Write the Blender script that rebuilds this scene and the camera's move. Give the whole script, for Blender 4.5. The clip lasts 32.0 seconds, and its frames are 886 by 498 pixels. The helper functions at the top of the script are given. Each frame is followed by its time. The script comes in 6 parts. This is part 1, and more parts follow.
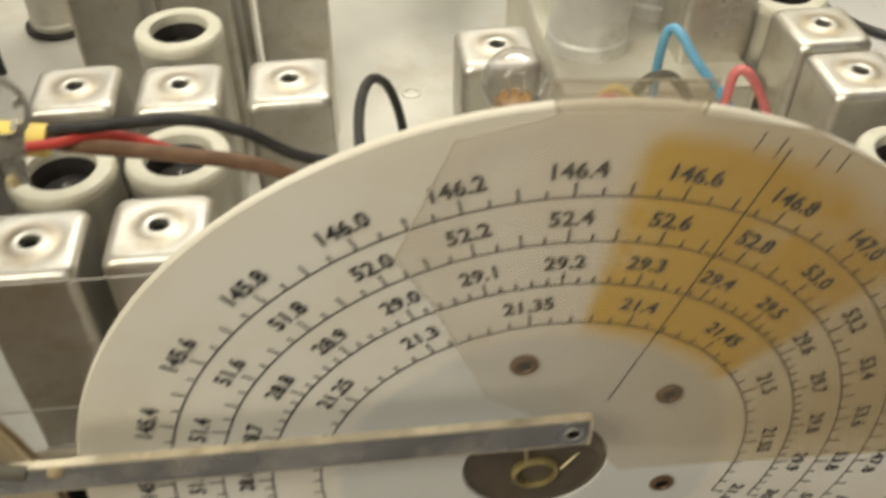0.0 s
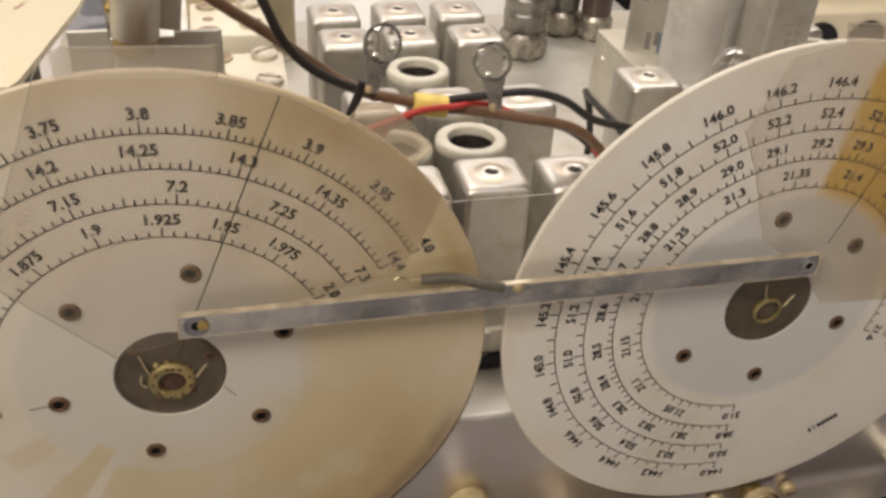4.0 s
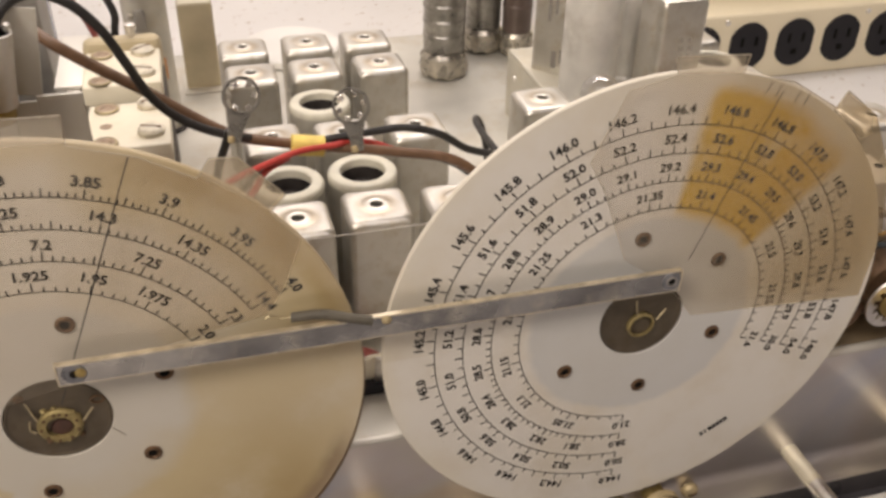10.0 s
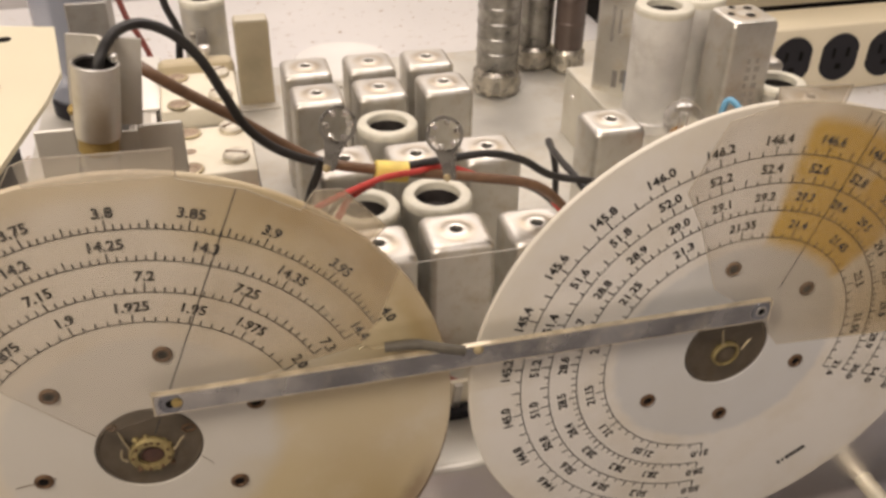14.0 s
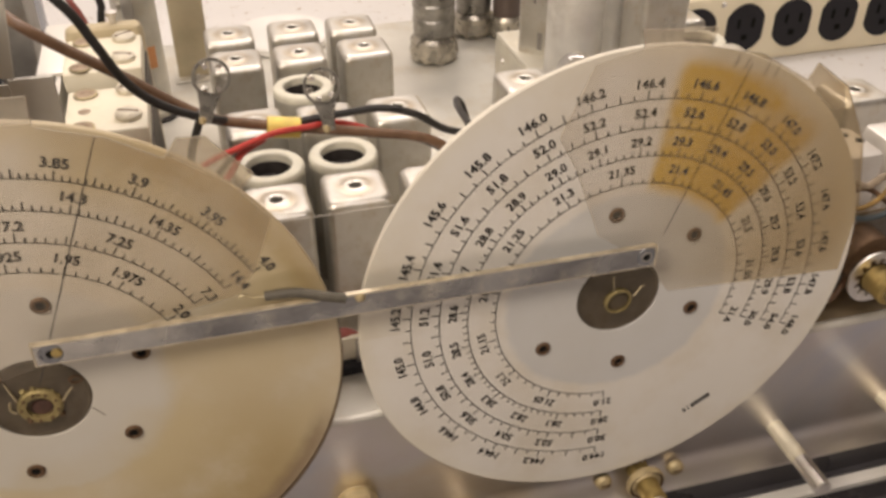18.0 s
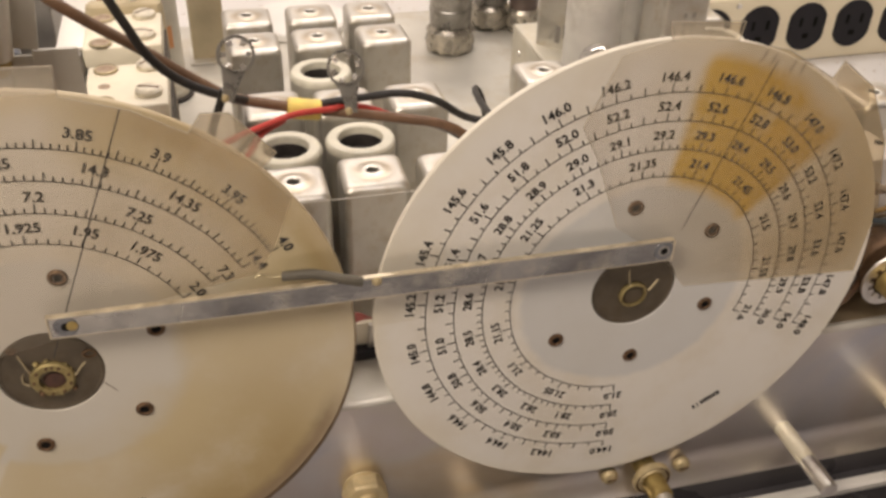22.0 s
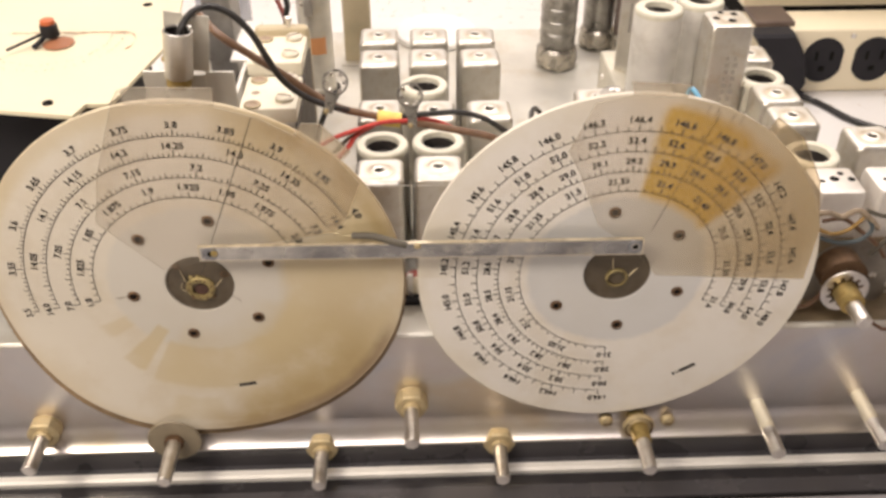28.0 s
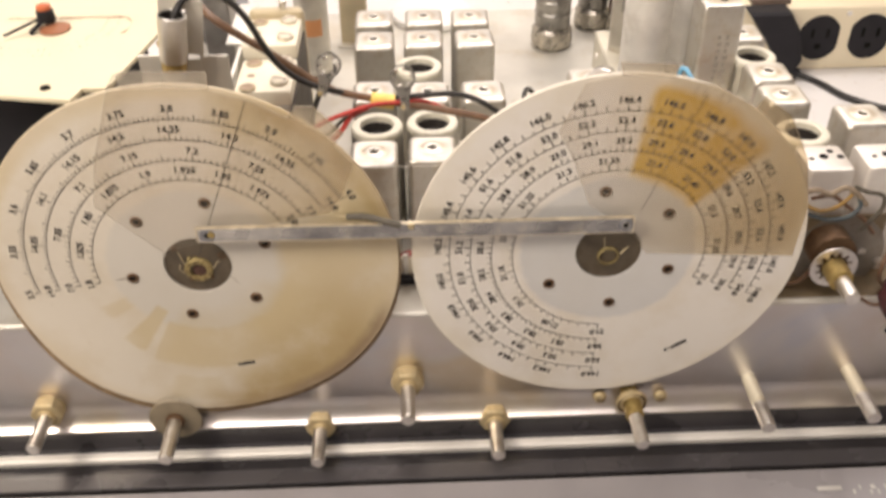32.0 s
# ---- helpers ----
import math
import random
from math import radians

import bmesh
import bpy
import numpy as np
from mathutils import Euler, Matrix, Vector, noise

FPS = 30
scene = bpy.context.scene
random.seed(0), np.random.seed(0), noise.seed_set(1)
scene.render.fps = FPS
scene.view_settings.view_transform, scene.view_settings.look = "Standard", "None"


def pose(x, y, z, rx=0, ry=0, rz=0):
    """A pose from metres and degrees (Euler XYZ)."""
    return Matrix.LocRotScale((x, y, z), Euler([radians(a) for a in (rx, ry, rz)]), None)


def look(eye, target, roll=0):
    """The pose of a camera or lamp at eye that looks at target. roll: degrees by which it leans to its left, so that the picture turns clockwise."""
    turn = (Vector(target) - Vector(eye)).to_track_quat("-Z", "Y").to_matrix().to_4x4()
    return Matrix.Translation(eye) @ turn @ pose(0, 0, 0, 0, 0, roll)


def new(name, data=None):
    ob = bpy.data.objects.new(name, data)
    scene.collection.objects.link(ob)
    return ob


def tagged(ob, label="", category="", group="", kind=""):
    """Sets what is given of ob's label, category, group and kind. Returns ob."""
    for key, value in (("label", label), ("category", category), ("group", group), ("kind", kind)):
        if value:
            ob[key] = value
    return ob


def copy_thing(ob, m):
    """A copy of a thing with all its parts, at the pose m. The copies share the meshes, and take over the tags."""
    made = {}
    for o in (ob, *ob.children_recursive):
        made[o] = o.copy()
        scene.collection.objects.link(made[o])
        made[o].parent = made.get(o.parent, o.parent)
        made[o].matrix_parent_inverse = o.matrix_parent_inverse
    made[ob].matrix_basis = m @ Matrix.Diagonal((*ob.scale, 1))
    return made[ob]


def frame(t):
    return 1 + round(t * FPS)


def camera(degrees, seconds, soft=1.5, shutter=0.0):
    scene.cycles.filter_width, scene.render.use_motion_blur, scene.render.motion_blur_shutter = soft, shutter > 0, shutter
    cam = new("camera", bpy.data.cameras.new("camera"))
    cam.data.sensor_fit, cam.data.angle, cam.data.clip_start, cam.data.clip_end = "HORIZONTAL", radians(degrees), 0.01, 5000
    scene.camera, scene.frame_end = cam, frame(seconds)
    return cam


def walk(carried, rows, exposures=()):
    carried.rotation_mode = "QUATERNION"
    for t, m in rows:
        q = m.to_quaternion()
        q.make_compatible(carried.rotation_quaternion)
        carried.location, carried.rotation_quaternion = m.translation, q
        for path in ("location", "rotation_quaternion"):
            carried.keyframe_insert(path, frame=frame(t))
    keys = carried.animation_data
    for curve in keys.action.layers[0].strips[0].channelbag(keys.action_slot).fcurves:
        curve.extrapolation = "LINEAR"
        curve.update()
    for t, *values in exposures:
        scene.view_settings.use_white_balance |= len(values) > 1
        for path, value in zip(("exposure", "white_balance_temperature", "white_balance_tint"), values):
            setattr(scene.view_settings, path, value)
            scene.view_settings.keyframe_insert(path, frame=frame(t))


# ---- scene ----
cam = camera(51.4, 32.0, soft=3.1, shutter=0.6)
PATH = [
    (0, (0.0542, -0.0921, 0.2620), (0.2176, 1.3557, -1.1083), 0.11),
    (0.5, (0.0433, -0.1022, 0.2548), (0.1901, 1.3789, -1.0803), 0.72),
    (1, (0.0391, -0.1083, 0.2551), (0.1610, 1.4022, -1.0507), -0.01),
    (1.5, (0.0194, -0.1378, 0.2577), (0.0426, 1.4182, -0.9976), 0.25),
    (2, (-0.0245, -0.1621, 0.2550), (0.1547, 1.4061, -0.9732), 1.37),
    (2.5, (-0.0577, -0.1708, 0.2581), (0.3347, 1.4148, -0.8967), 4.05),
    (3, (-0.0601, -0.1661, 0.2680), (0.4079, 1.4265, -0.8468), 4.17),
    (3.5, (-0.0622, -0.1685, 0.2679), (0.4021, 1.4160, -0.8605), 4.65),
    (4, (-0.0640, -0.1766, 0.2736), (0.3802, 1.4156, -0.8529), 3.70),
    (4.5, (-0.0605, -0.1803, 0.2822), (0.3854, 1.4251, -0.8230), 3.33),
    (6.5, (-0.0562, -0.1852, 0.2917), (0.3683, 1.4444, -0.7865), 1.92),
    (7, (-0.0487, -0.1829, 0.2878), (0.3742, 1.4395, -0.8023), 1.82),
    (7.5, (-0.0432, -0.1805, 0.2867), (0.4075, 1.4252, -0.8170), 2.07),
    (8, (-0.0405, -0.1804, 0.2851), (0.4193, 1.4180, -0.8258), 2.06),
    (8.5, (-0.0386, -0.1824, 0.2856), (0.4176, 1.4125, -0.8310), 1.73),
    (9, (-0.0362, -0.1851, 0.2858), (0.4275, 1.4002, -0.8417), 1.66),
    (9.5, (-0.0337, -0.1883, 0.2876), (0.4300, 1.3957, -0.8416), 1.30),
    (10, (-0.0352, -0.1892, 0.2883), (0.4278, 1.3994, -0.8345), 1.18),
    (10.5, (-0.0400, -0.1864, 0.2882), (0.4195, 1.4010, -0.8382), 1.23),
    (11, (-0.0411, -0.1861, 0.2895), (0.4043, 1.4099, -0.8316), 0.91),
    (11.5, (-0.0451, -0.1842, 0.2902), (0.4000, 1.4139, -0.8271), 0.83),
    (12, (-0.0481, -0.1818, 0.2916), (0.3931, 1.4172, -0.8265), 0.81),
    (12.5, (-0.0530, -0.1801, 0.2920), (0.3828, 1.4255, -0.8188), 0.74),
    (13, (-0.0529, -0.1785, 0.2913), (0.3743, 1.4293, -0.8186), 0.64),
    (13.5, (-0.0550, -0.1784, 0.2920), (0.3816, 1.4257, -0.8202), 0.95),
    (15.5, (-0.0444, -0.1850, 0.2915), (0.3837, 1.4210, -0.8200), 0.72),
    (16, (-0.0437, -0.1859, 0.2922), (0.3845, 1.4151, -0.8285), 0.49),
    (16.5, (-0.0420, -0.1877, 0.2919), (0.3809, 1.4117, -0.8327), 0.25),
    (17, (-0.0370, -0.1883, 0.2905), (0.3885, 1.4056, -0.8414), 0.17),
    (17.5, (-0.0311, -0.1898, 0.2908), (0.3928, 1.4003, -0.8464), -0.25),
    (18, (-0.0260, -0.1953, 0.2863), (0.4083, 1.3905, -0.8524), -0.15),
    (18.5, (-0.0247, -0.2000, 0.2843), (0.4155, 1.3799, -0.8608), 0.21),
    (19, (-0.0231, -0.2000, 0.2835), (0.4161, 1.3787, -0.8633), 0.47),
    (19.5, (-0.0261, -0.1970, 0.2842), (0.4182, 1.3803, -0.8632), 0.65),
    (20, (-0.0287, -0.1971, 0.2857), (0.4087, 1.3834, -0.8591), 0.76),
    (20.5, (-0.0272, -0.1985, 0.2866), (0.4059, 1.3852, -0.8545), 0.94),
    (21, (-0.0300, -0.1963, 0.2873), (0.4072, 1.3883, -0.8516), 1.40),
    (21.5, (-0.0300, -0.1942, 0.2844), (0.4035, 1.3881, -0.8598), 1.64),
    (22, (-0.0309, -0.1948, 0.2838), (0.4028, 1.3853, -0.8627), 1.80),
    (22.5, (-0.0298, -0.1975, 0.2835), (0.4016, 1.3790, -0.8680), 1.87),
    (23, (-0.0288, -0.2083, 0.2874), (0.3930, 1.3717, -0.8645), 1.90),
    (23.5, (-0.0306, -0.2168, 0.2891), (0.3658, 1.3703, -0.8621), 2.52),
    (24, (0.0025, -0.2206, 0.2940), (0.2605, 1.3877, -0.8667), 1.97),
    (24.5, (0.0150, -0.2321, 0.3070), (0.0748, 1.3813, -0.8725), -0.17),
    (25, (0.0075, -0.2464, 0.3189), (0.0179, 1.3630, -0.8694), -0.41),
    (25.5, (0.0043, -0.2578, 0.3313), (0.0304, 1.3608, -0.8428), -0.39),
    (27.5, (0.0058, -0.2787, 0.3398), (0.0517, 1.3343, -0.8417), -0.28),
    (28, (0.0040, -0.2830, 0.3410), (0.0564, 1.3280, -0.8426), -0.18),
    (28.5, (0.0038, -0.2840, 0.3446), (0.0642, 1.3257, -0.8417), -0.19),
    (29, (0.0039, -0.2872, 0.3449), (0.0622, 1.3211, -0.8420), -0.31),
    (29.5, (0.0047, -0.2874, 0.3478), (0.0633, 1.3218, -0.8382), -0.42),
    (30, (0.0064, -0.2906, 0.3504), (0.0629, 1.3226, -0.8310), -0.61),
    (30.5, (0.0071, -0.2920, 0.3496), (0.0613, 1.3206, -0.8329), -0.63),
    (31, (0.0093, -0.2895, 0.3496), (0.0594, 1.3201, -0.8371), -0.91),
    (31.5, (0.0098, -0.2862, 0.3516), (0.0563, 1.3271, -0.8296), -1.17),
    (32, (0.0074, -0.2876, 0.3439), (0.0526, 1.2991, -0.8738), -0.77),
]
EXPOSURES = [(0, 0.0, 6500, -2), (0.5, 0.05, 6500, 4), (1, 0.10, 6480, 10), (2.2, 0.03, 6450, 10), (3.0, -0.05, 6430, 10), (4.5, -0.08, 6420, 10), (10, 0.0, 6480, 12), (13, -0.03, 6580, 13), (16, 0.02, 6600, 12), (20, 0.03, 6750, 12),
             (22, 0.04, 6700, 12), (23.5, 0.05, 6700, 12), (24.2, 0.22, 6600, 12), (25.5, 0.37, 6520, 12), (28, 0.44, 6470, 12), (32, 0.43, 6470, 12)]
walk(cam, [(t, look(eye, target, roll)) for t, eye, target, roll in PATH], EXPOSURES)


# ---- light ----
world = bpy.data.worlds.new("world")
scene.world = world
world.use_nodes = True
world.node_tree.nodes["Background"].inputs[0].default_value = (0.9, 0.86, 0.82, 1)
world.node_tree.nodes["Background"].inputs[1].default_value = 0.12


def area_lamp(name, eye, target, size, power, colour):
    data = bpy.data.lights.new(name, "AREA")
    data.shape, data.size, data.size_y, data.energy, data.color = "RECTANGLE", size[0], size[1], power, colour
    ob = new(name, data)
    ob.matrix_world = look(eye, target)
    return ob


area_lamp("ceiling_lamp", (-0.24, -0.50, 1.30), (0.0, 0.08, 0.1), (1.1, 0.35), 7.4, (1.0, 0.90, 0.84))
# added fill from behind, brightens the tops; no such lamp is known
area_lamp("back_fill", (0.20, 0.60, 1.05), (0.07, 0.15, 0.1), (1.1, 0.22), 7.8, (1.0, 0.91, 0.84))
# added warm fill that lifts the left side; no such lamp is known
area_lamp("left_fill", (-0.50, -0.35, 0.72), (-0.15, 0.02, 0.12), (0.24, 0.24), 3.5, (1.0, 0.88, 0.72))


# ---- materials ----
def material(name, colour, rough=0.5, metal=0.0, var=0.12, scale=60, bump=0.0, bump_scale=400, dirt=None, dirt_amount=0.0, dirt_scale=90, spec=0.5, coat=0.0, rough_var=0.1, dirt_lo=0.5, dirt_hi=0.72):
    m = bpy.data.materials.new(name)
    m.use_nodes = True
    nt = m.node_tree
    n, l = nt.nodes, nt.links
    b = n["Principled BSDF"]
    b.inputs["Roughness"].default_value, b.inputs["Metallic"].default_value = rough, metal
    b.inputs["Specular IOR Level"].default_value, b.inputs["Coat Weight"].default_value = spec, coat
    tc = n.new("ShaderNodeTexCoord")
    big = n.new("ShaderNodeTexNoise")
    big.inputs["Scale"].default_value, big.inputs["Detail"].default_value = scale, 6
    l.new(tc.outputs["Object"], big.inputs["Vector"])
    ramp = n.new("ShaderNodeMapRange")
    ramp.inputs[1].default_value, ramp.inputs[2].default_value = 0.3, 0.7
    ramp.inputs[3].default_value, ramp.inputs[4].default_value = 1 - var, 1 + var
    l.new(big.outputs[0], ramp.inputs[0])
    mul = n.new("ShaderNodeMix")
    mul.data_type, mul.blend_type = "RGBA", "MULTIPLY"
    mul.inputs[0].default_value = 1
    mul.inputs[6].default_value = (*colour, 1)
    l.new(ramp.outputs[0], mul.inputs[7])
    out = mul.outputs[2]
    if dirt:
        d = n.new("ShaderNodeTexNoise")
        d.inputs["Scale"].default_value, d.inputs["Detail"].default_value, d.inputs["Roughness"].default_value = dirt_scale, 8, 0.7
        l.new(tc.outputs["Object"], d.inputs["Vector"])
        r = n.new("ShaderNodeMapRange")
        r.inputs[1].default_value, r.inputs[2].default_value, r.inputs[4].default_value = dirt_lo, dirt_hi, dirt_amount
        l.new(d.outputs[0], r.inputs[0])
        mx = n.new("ShaderNodeMix")
        mx.data_type = "RGBA"
        l.new(r.outputs[0], mx.inputs[0])
        l.new(out, mx.inputs[6])
        mx.inputs[7].default_value = (*dirt, 1)
        out = mx.outputs[2]
    l.new(out, b.inputs["Base Color"])
    if rough_var:
        rr = n.new("ShaderNodeMapRange")
        rr.inputs[1].default_value, rr.inputs[2].default_value = 0.3, 0.7
        rr.inputs[3].default_value, rr.inputs[4].default_value = max(0.02, rough - rough_var), min(1, rough + rough_var)
        l.new(big.outputs[0], rr.inputs[0])
        l.new(rr.outputs[0], b.inputs["Roughness"])
    if bump:
        fine = n.new("ShaderNodeTexNoise")
        fine.inputs["Scale"].default_value, fine.inputs["Detail"].default_value = bump_scale, 5
        l.new(tc.outputs["Object"], fine.inputs["Vector"])
        bp = n.new("ShaderNodeBump")
        bp.inputs["Strength"].default_value, bp.inputs["Distance"].default_value = bump, 0.0005
        l.new(fine.outputs[0], bp.inputs["Height"])
        l.new(bp.outputs[0], b.inputs["Normal"])
    return m


def clear_material(name, tint, cover, rough=0.15, cover_far=None, x0=0.0, x1=1.0, tone=(0.97, 0.965, 0.96)):
    """Thin aged clear plastic or glass: see-through, with haze that may thicken along x, and gloss."""
    m = bpy.data.materials.new(name)
    m.use_nodes = True
    n, l = m.node_tree.nodes, m.node_tree.links
    b = n["Principled BSDF"]
    b.inputs["Base Color"].default_value, b.inputs["Roughness"].default_value = (*tint, 1), rough
    t = n.new("ShaderNodeBsdfTransparent")
    t.inputs[0].default_value = (*tone, 1)
    mix = n.new("ShaderNodeMixShader")
    mix.inputs[0].default_value = cover
    if cover_far is not None:
        tc = n.new("ShaderNodeTexCoord")
        sep = n.new("ShaderNodeSeparateXYZ")
        l.new(tc.outputs["Object"], sep.inputs[0])
        k = n.new("ShaderNodeMapRange")
        k.interpolation_type = "SMOOTHSTEP"
        k.inputs[1].default_value, k.inputs[2].default_value, k.inputs[3].default_value, k.inputs[4].default_value = x0, x1, cover, cover_far
        l.new(sep.outputs[0], k.inputs[0])
        cloud = n.new("ShaderNodeTexNoise")
        cloud.inputs["Scale"].default_value, cloud.inputs["Detail"].default_value = 55, 5
        l.new(tc.outputs["Object"], cloud.inputs["Vector"])
        vary = n.new("ShaderNodeMapRange")
        vary.inputs[1].default_value, vary.inputs[2].default_value, vary.inputs[3].default_value, vary.inputs[4].default_value = 0.3, 0.7, 0.8, 1.2
        l.new(cloud.outputs[0], vary.inputs[0])
        mul = n.new("ShaderNodeMath")
        mul.operation = "MULTIPLY"
        l.new(k.outputs[0], mul.inputs[0])
        l.new(vary.outputs[0], mul.inputs[1])
        l.new(mul.outputs[0], mix.inputs[0])
        yellowed = n.new("ShaderNodeMix")
        yellowed.data_type = "RGBA"
        yellowed.inputs[6].default_value, yellowed.inputs[7].default_value = (0.965, 0.955, 0.945, 1), (*tone, 1)
        k2 = n.new("ShaderNodeMapRange")
        k2.inputs[1].default_value, k2.inputs[2].default_value = x0 - 0.02, x1
        l.new(sep.outputs[0], k2.inputs[0])
        l.new(k2.outputs[0], yellowed.inputs[0])
        l.new(yellowed.outputs[2], t.inputs[0])
    l.new(t.outputs[0], mix.inputs[1])
    l.new(b.outputs[0], mix.inputs[2])
    l.new(mix.outputs[0], n["Material Output"].inputs[0])
    return m


def thin_glass(name, tint, gloss):
    """A blown glass wall: clear face on, glossier towards its rim."""
    m = bpy.data.materials.new(name)
    m.use_nodes = True
    n, l = m.node_tree.nodes, m.node_tree.links
    t = n.new("ShaderNodeBsdfTransparent")
    t.inputs[0].default_value = (*tint, 1)
    g = n.new("ShaderNodeBsdfGlossy")
    g.inputs["Color"].default_value, g.inputs["Roughness"].default_value = (0.8, 0.8, 0.8, 1), 0.04
    w = n.new("ShaderNodeLayerWeight")
    w.inputs[0].default_value = gloss
    mix = n.new("ShaderNodeMixShader")
    l.new(w.outputs[1], mix.inputs[0])
    l.new(t.outputs[0], mix.inputs[1])
    l.new(g.outputs[0], mix.inputs[2])
    l.new(mix.outputs[0], n["Material Output"].inputs[0])
    return m


def ring_tinted(m, colour, amount):
    """A tan tide mark in the shallow pan round the hole of a can's top."""
    n, l = m.node_tree.nodes, m.node_tree.links
    b = n["Principled BSDF"]
    old = b.inputs["Base Color"].links[0].from_socket
    tc = n.new("ShaderNodeTexCoord")
    flat = n.new("ShaderNodeVectorMath")
    flat.operation = "MULTIPLY"
    flat.inputs[1].default_value = (1, 1, 0)
    l.new(tc.outputs["Object"], flat.inputs[0])
    size = n.new("ShaderNodeVectorMath")
    size.operation = "LENGTH"
    l.new(flat.outputs[0], size.inputs[0])
    ramp = n.new("ShaderNodeValToRGB")
    e = ramp.color_ramp.elements
    e[0].position, e[0].color = 0.28, (0, 0, 0, 1)
    e[1].position, e[1].color = 0.78, (0, 0, 0, 1)
    e.new(0.44).color = (1, 1, 1, 1)
    e.new(0.58).color = (0.7, 0.7, 0.7, 1)
    scale = n.new("ShaderNodeMath")
    scale.operation = "MULTIPLY"
    scale.inputs[1].default_value = 100
    l.new(size.outputs["Value"], scale.inputs[0])
    l.new(scale.outputs[0], ramp.inputs[0])
    patchy = n.new("ShaderNodeTexNoise")
    patchy.inputs["Scale"].default_value = 130
    info = n.new("ShaderNodeObjectInfo")
    off = n.new("ShaderNodeVectorMath")
    off.operation = "ADD"
    l.new(tc.outputs["Object"], off.inputs[0])
    l.new(info.outputs["Random"], off.inputs[1])
    l.new(off.outputs[0], patchy.inputs["Vector"])
    fac = n.new("ShaderNodeMath")
    fac.operation = "MULTIPLY"
    l.new(ramp.outputs[0], fac.inputs[0])
    l.new(patchy.outputs[0], fac.inputs[1])
    fac2 = n.new("ShaderNodeMath")
    fac2.operation = "MULTIPLY"
    fac2.inputs[1].default_value = amount * 2
    l.new(fac.outputs[0], fac2.inputs[0])
    mix = n.new("ShaderNodeMix")
    mix.data_type = "RGBA"
    l.new(fac2.outputs[0], mix.inputs[0])
    l.new(old, mix.inputs[6])
    mix.inputs[7].default_value = (*colour, 1)
    l.new(mix.outputs[2], b.inputs["Base Color"])


def heat_tinted(m, amount):
    """Straw, rose and steel-blue films that drift over plated steel."""
    n, l = m.node_tree.nodes, m.node_tree.links
    b = n["Principled BSDF"]
    old = b.inputs["Base Color"].links[0].from_socket
    tc = n.new("ShaderNodeTexCoord")
    film = n.new("ShaderNodeTexNoise")
    film.inputs["Scale"].default_value, film.inputs["Detail"].default_value, film.inputs["Distortion"].default_value = 17, 3, 0.6
    l.new(tc.outputs["Object"], film.inputs["Vector"])
    ramp = n.new("ShaderNodeValToRGB")
    e = ramp.color_ramp.elements
    e[0].position, e[0].color = 0.30, (0.80, 0.84, 0.98, 1)
    e[1].position, e[1].color = 0.74, (1.0, 0.80, 0.48, 1)
    for p, c in ((0.42, (0.98, 0.95, 0.95, 1)), (0.53, (1.0, 0.91, 0.86, 1)), (0.62, (1.0, 0.93, 0.80, 1))):
        e.new(p).color = c
    l.new(film.outputs[0], ramp.inputs[0])
    mul = n.new("ShaderNodeMix")
    mul.data_type, mul.blend_type = "RGBA", "MULTIPLY"
    mul.inputs[0].default_value = amount
    l.new(old, mul.inputs[6])
    l.new(ramp.outputs[0], mul.inputs[7])
    l.new(mul.outputs[2], b.inputs["Base Color"])


def reflection_along(m, colour, x0, x1):
    """A reflection painted into the colour: patchy paler metal, growing from x0 to x1."""
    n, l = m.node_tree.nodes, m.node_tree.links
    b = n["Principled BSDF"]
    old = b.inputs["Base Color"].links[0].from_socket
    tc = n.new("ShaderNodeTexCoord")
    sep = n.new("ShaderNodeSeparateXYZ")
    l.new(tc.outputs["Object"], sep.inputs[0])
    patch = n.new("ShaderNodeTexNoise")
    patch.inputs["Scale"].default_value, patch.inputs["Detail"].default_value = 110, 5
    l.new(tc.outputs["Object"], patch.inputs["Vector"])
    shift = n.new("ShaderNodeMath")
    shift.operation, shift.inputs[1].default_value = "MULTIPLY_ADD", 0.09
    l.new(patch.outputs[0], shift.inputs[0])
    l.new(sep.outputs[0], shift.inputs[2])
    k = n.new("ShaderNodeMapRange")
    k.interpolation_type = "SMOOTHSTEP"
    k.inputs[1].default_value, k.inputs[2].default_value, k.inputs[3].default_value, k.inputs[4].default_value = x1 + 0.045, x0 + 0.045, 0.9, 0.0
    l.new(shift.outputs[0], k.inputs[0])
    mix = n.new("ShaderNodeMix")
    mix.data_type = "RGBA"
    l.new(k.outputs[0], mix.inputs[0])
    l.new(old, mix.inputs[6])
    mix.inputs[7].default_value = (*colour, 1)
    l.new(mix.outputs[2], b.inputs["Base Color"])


ALU = material("brushed_aluminium", (0.66, 0.64, 0.60), 0.42, 1.0, 0.1, 70, 0.12, 500, (0.42, 0.36, 0.26), 0.35, 130)
CAN = material("drawn_aluminium", (0.72, 0.70, 0.65), 0.43, 0.96, 0.08, 90, 0.10, 700, (0.46, 0.36, 0.21), 0.55, 100)
SHIELD = material("dull_tinned_steel", (0.60, 0.58, 0.52), 0.5, 0.75, 0.15, 110, 0.15, 600, (0.62, 0.56, 0.42), 0.5, 90)
RINGTOP = material("oxidised_shield_rim", (0.72, 0.69, 0.58), 0.55, 0.12, 0.1, 160, 0.2, 700, (0.4, 0.33, 0.2), 0.35, 170)
PLATE = material("plated_chassis_steel", (0.665, 0.645, 0.585), 0.46, 0.5, 0.10, 30, 0.10, 300, (0.50, 0.41, 0.265), 0.55, 26)
